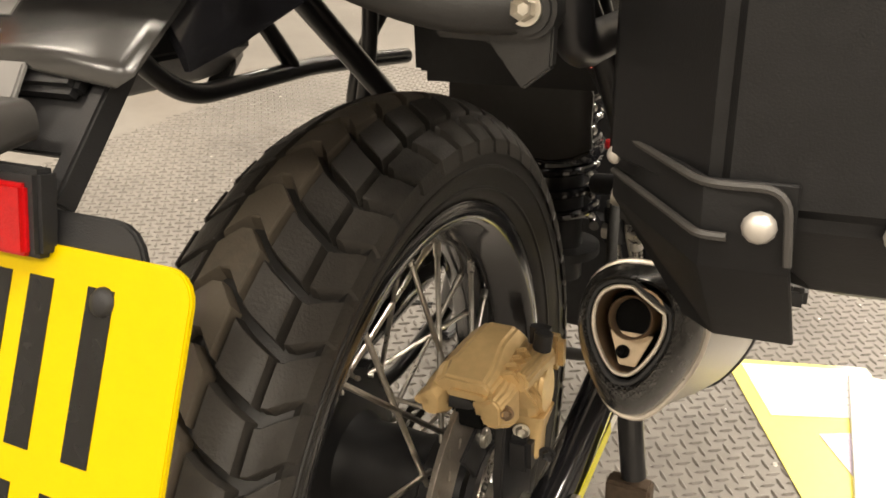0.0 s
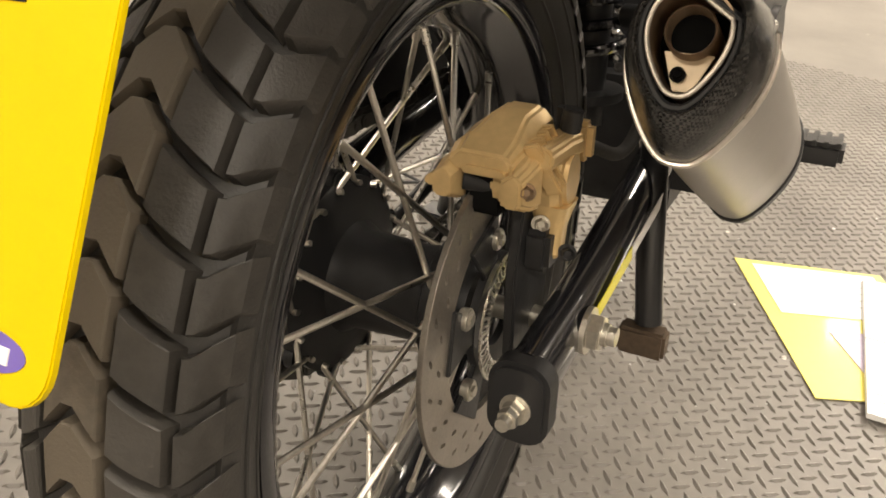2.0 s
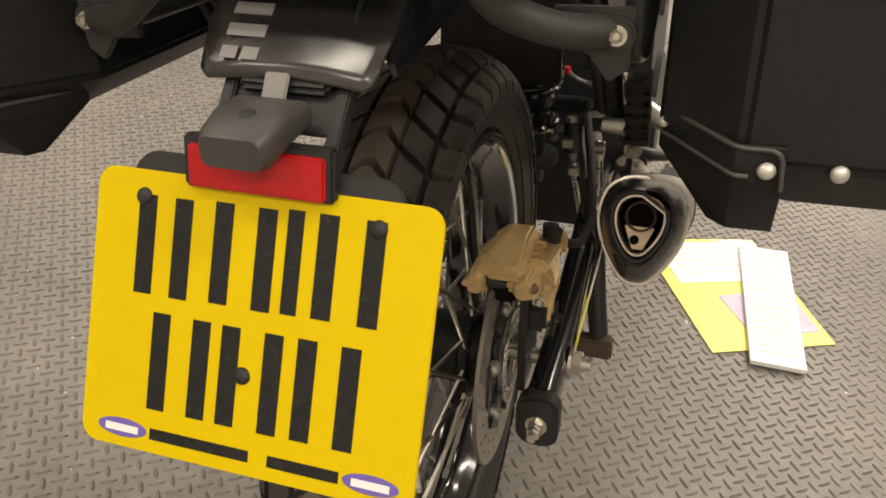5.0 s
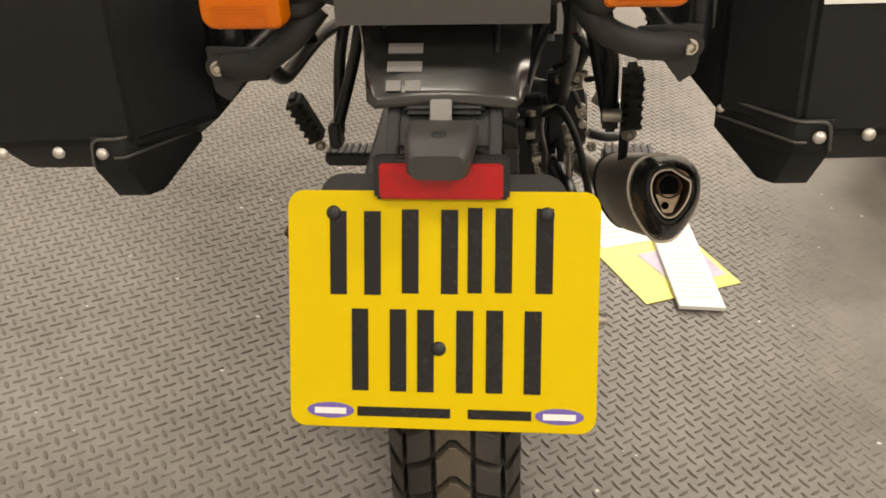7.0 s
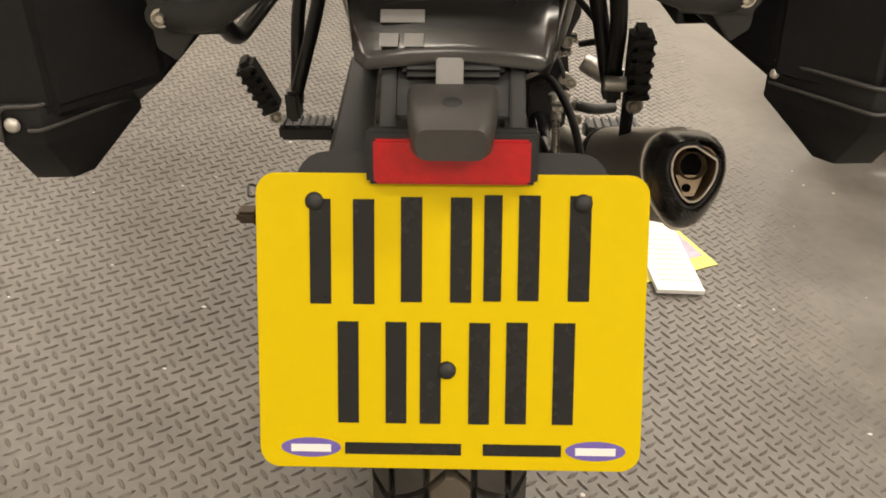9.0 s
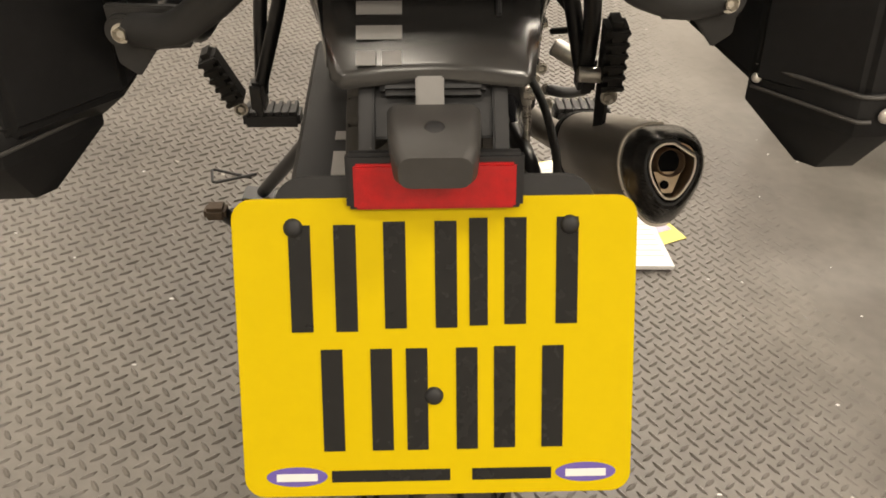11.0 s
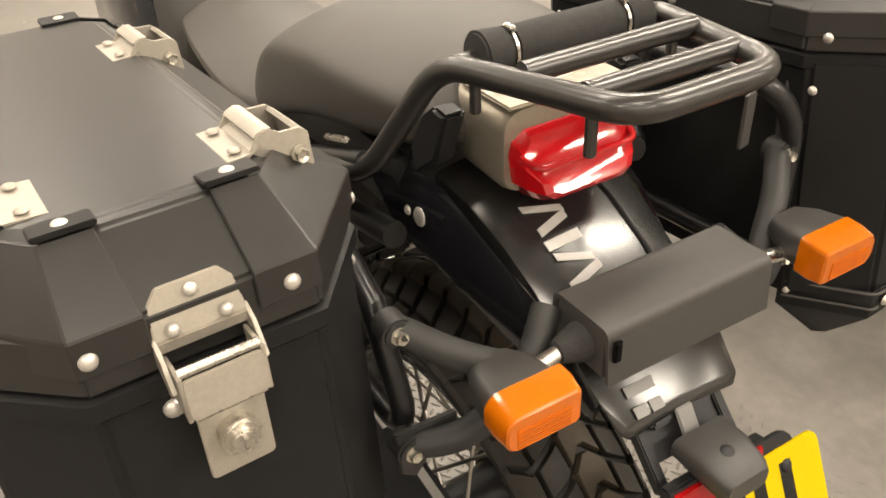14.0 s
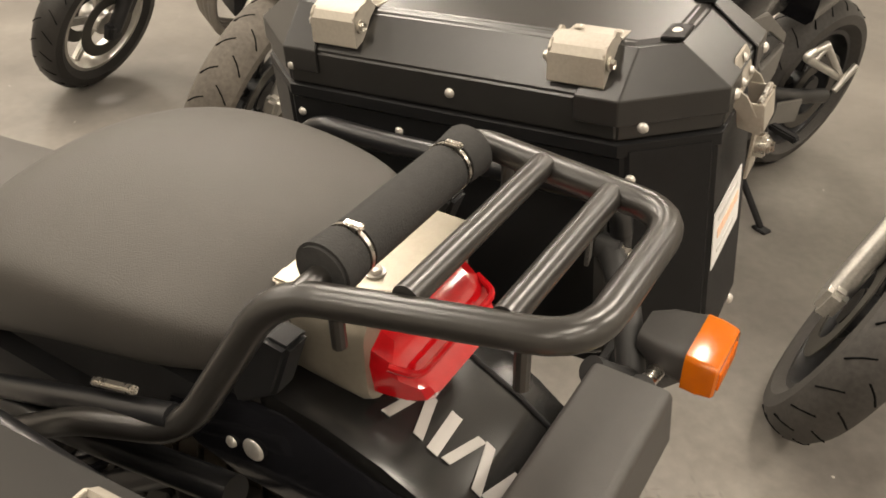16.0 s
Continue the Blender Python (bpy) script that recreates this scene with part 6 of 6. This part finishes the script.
def parked_bike(m, label, paint, fork, rim, tyre_mat, steer=0.0, guard=92):
    """A road motorcycle: its front towards +y of its own frame, the front axle over the origin."""
    b = thing("parked_motorcycle", label, "motorcycle", m, "motorcycles parked opposite")
    rake = Vector((0, -0.42, 0.91))
    S = Matrix.Translation((0, 0, 0.30 - 0.0004 * abs(steer))) @ Matrix.Rotation(radians(steer), 4, rake) @ Matrix.Translation((0, 0, -0.30))
    wheel(b, (0, 0, 0.305), 0.305, 0.120, 5, tyre_mat, rim, S)
    wheel(b, (0, -1.42, 0.315), 0.315, 0.170, 5, tyre_mat, rim)
    for s in (1, -1):
        part("fork_leg", join(rod((s * 0.085, 0.0, 0.30), (s * 0.085, -0.16, 0.66), 0.028, seg=20, bevel=0.004), rod((s * 0.085, -0.16, 0.66), (s * 0.085, -0.29, 0.96), 0.021, seg=20), box((s * 0.085, 0.005, 0.30), (0.045, 0.075, 0.075), 0.012)), fork, b, "front fork leg", S)
        part("front_caliper", box((s * 0.075, -0.09, 0.40), (0.045, 0.06, 0.11), 0.012, pose(0, 0, 0, 25)), "black_part", b, "black front brake caliper", S)
        part("mirror", join(rod((s * 0.22, -0.32, 1.02), (s * 0.30, -0.30, 1.20), 0.007), box((s * 0.32, -0.30, 1.22), (0.14, 0.03, 0.08), 0.012)), "black_part", b)
        part("frame_beam", tube([(s * 0.10, -0.36, 0.84), (s * 0.17, -0.62, 0.66), (s * 0.13, -0.98, 0.42), (s * 0.12, -1.20, 0.36), (s * 0.12, -1.42, 0.32)], 0.026, 0.08), rim, b, "alloy frame beam")
        side = lambda pts, x, thick: slab([(-y, z) for y, z in pts], thick, pose(s * x, 0, 0, 90, 0, -90), 0.003)
        part("peg_hanger", join(tube([(s * 0.175, y, z) for y, z in ((-1.04, 0.555), (-1.125, 0.592), (-1.35, 0.430))], 0.013, 0.02, closed=True), rod((s * 0.175, -1.10, 0.525), (s * 0.175, -1.15, 0.575), 0.010, seg=12)), "pale_alloy", b, "triangular pale alloy pillion peg hanger")
        part("pillion_peg", rod((s * 0.20, -1.287, 0.405), (s * 0.205, -1.353, 0.490), 0.012, seg=14, bevel=0.003), "pale_alloy", b)
        part("side_panel", side([(-0.69, 0.63), (-0.76, 0.53), (-0.872, 0.46), (-0.896, 0.532), (-0.879, 0.625), (-0.806, 0.554), (-0.735, 0.64)], 0.165, 0.018), "panel_grey", b, "grey angular side panel")
        part("upper_panel", side([(-0.62, 0.65), (-0.625, 0.728), (-0.728, 0.737), (-0.866, 0.658), (-0.875, 0.625), (-0.766, 0.678), (-0.714, 0.659), (-0.69, 0.632)], 0.163, 0.018), "panel_grey", b, "grey angular upper panel")
        part("heel_guard", side([(-0.933, 0.36), (-1.042, 0.394), (-1.181, 0.378), (-1.199, 0.289), (-1.009, 0.317)], 0.16, 0.008), "panel_grey", b, "grey heel guard plate")
        part("footpeg", box((s * 0.24, -0.98, 0.34), (0.10, 0.03, 0.022), 0.005), "black_part", b)
    part("front_mudguard", loft([[(x, -rr * math.cos(a), 0.305 + rr * math.sin(a)) for x, rr in ((-0.072, 0.305), (-0.06, 0.332), (0, 0.342), (0.06, 0.332), (0.072, 0.305), (0.066, 0.305), (0.055, 0.326), (0, 0.336), (-0.055, 0.326), (-0.066, 0.305))] for a in (radians(25 + (guard - 25) * k / 5) for k in range(6))]), paint, b, "painted front mudguard", S, 50)
    part("engine", join(box((0, -0.72, 0.42), (0.34, 0.40, 0.34), 0.05), rod((-0.20, -0.66, 0.36), (0.20, -0.66, 0.36), 0.11, seg=28, bevel=0.012), rod((-0.21, -0.86, 0.40), (0.21, -0.86, 0.40), 0.08, seg=28, bevel=0.012)), "black_part", b, "black engine")
    for k in range(4):
        x = -0.12 + 0.08 * k
        part("header_pipe", tube([(x, -0.52, 0.55), (x, -0.42, 0.40), (x * 0.6, -0.46, 0.20), (x * 0.4, -0.80, 0.15)], 0.018, 0.08), "canister", b)
    part("radiator", box((0, -0.42, 0.55), (0.30, 0.035, 0.26), 0.008), "black_part", b)
    part("fuel_tank", loft([seat_section(-0.98, 0.09, 0.72, 0.86, 0.05), seat_section(-0.86, 0.14, 0.70, 0.98, 0.07), seat_section(-0.66, 0.17, 0.68, 1.03, 0.08), seat_section(-0.46, 0.15, 0.72, 0.99, 0.08), seat_section(-0.38, 0.09, 0.78, 0.90, 0.05)]), paint, b, "painted fuel tank", smooth=60)
    part("seat", loft([seat_section(-1.52, 0.07, 0.86, 0.93, 0.03), seat_section(-1.34, 0.11, 0.80, 0.90, 0.03), seat_section(-1.10, 0.13, 0.74, 0.83, 0.03), seat_section(-0.94, 0.10, 0.74, 0.84, 0.03)]), "seat", b, "black seat", smooth=60)
    part("tail", loft([seat_section(-1.72, 0.04, 0.84, 0.88, 0.02), seat_section(-1.50, 0.10, 0.76, 0.86, 0.03), seat_section(-1.10, 0.12, 0.62, 0.76, 0.03)]), paint, b, smooth=60)
    part("handlebar", tube([(-0.36, -0.40, 1.02), (-0.14, -0.32, 1.02), (0.14, -0.32, 1.02), (0.36, -0.40, 1.02)], 0.012, 0.06), "black_part", b)
    part("headlamp", join(dome((0, -0.18, 0.86), (0, 1, 0), 0.09, 0.05, 24), rod((0, -0.30, 0.86), (0, -0.18, 0.86), 0.07, 0.09, seg=24)), "black_part", b)
    part("muffler", rod((0.17, -1.02, 0.30), (0.21, -1.50, 0.44), 0.055, seg=24, bevel=0.01), "canister", b, "steel muffler")
    part("side_stand", join(rod((-0.14, -0.88, 0.26), (-0.330, -0.92, 0.052), 0.011, seg=12), box((-0.335, -0.92, 0.048), (0.05, 0.04, 0.010), 0.002)), "black_part", b)
    return b


parked_bike(pose(1.18, -0.265, 0.002, 0, -10, 66) @ Matrix.Scale(0.93, 4), "parked road motorcycle with silver fork and worn brown front tyre", "gloss", "pale_alloy", "black_part", "old_tyre", 25)
parked_bike(pose(1.227, 0.585, 0.004, 0, -8, 70.5) @ Matrix.Scale(0.91, 4), "parked dark motorcycle with grey panels and alloy hangers", "gloss", "pale_alloy", "black_part", "old_tyre", 36)
parked_bike(pose(1.25, 1.41, 0.004, 0, -10, 74) @ Matrix.Scale(0.97, 4), "parked black motorcycle with dusty front tyre", "gloss", "pale_alloy", "black_part", "dusty_tyre", 32)
parked_bike(pose(1.43, 2.27, 0.004, 0, -8, 63) @ Matrix.Scale(0.87, 4), "parked silver-grey motorcycle with pale alloy wheels", "bluegrey", "black_part", "pale_alloy", "rubber", 38, 124)

# ---- a round pedestal on the far side ----
pedestal = thing("pedestal", "round beige painted pedestal standing on the floor", "pedestal", pose(-1.93, 1.80, 0))
for nm, prof in (("pedestal_base", [(0.0, 0.0), (0.0, 0.112), (0.004, 0.118), (0.030, 0.118), (0.036, 0.110), (0.036, 0.0)]), ("pedestal_column", [(0.036, 0.0), (0.036, 0.098), (0.60, 0.092), (0.61, 0.085), (0.61, 0.0)])):
    part(nm, lathe(prof, 40), "beige", pedestal, m=pose(0, 0, 0, 0, -90))

# ---- pale chips trodden into the floor ----
def floor_chips(count=110):
    rng = np.random.default_rng(11)
    verts, faces = [], []
    for _ in range(count):
        x, y = rng.uniform(-1.1, 0.9), rng.uniform(-0.6, 1.3)
        if abs(x) < 0.12 and -0.3 < y < 0.5:
            continue
        r, k, a0 = 0.0012 + 0.0032 * rng.random() ** 2, 5, rng.uniform(0, 6.28)
        base = len(verts)
        ring = [(x + r * (0.6 + 0.8 * rng.random()) * math.cos(a0 + 2 * math.pi * q / k), y + 0.6 * r * (0.6 + 0.8 * rng.random()) * math.sin(a0 + 2 * math.pi * q / k)) for q in range(k)]
        verts += [(px, py, 0.0) for px, py in ring] + [(px, py, 0.0012) for px, py in ring]
        faces += [tuple(base + k + q for q in range(k))] + [(base + q, base + (q + 1) % k, base + k + (q + 1) % k, base + k + q) for q in range(k)]
    me = bpy.data.meshes.new("floor_chips")
    me.from_pydata(verts, [], faces)
    return tagged(new("floor_chips", finish(me, "paper", 0)), "small pale chips of dirt scattered on the floor", "debris", kind="stuff")


floor_chips()
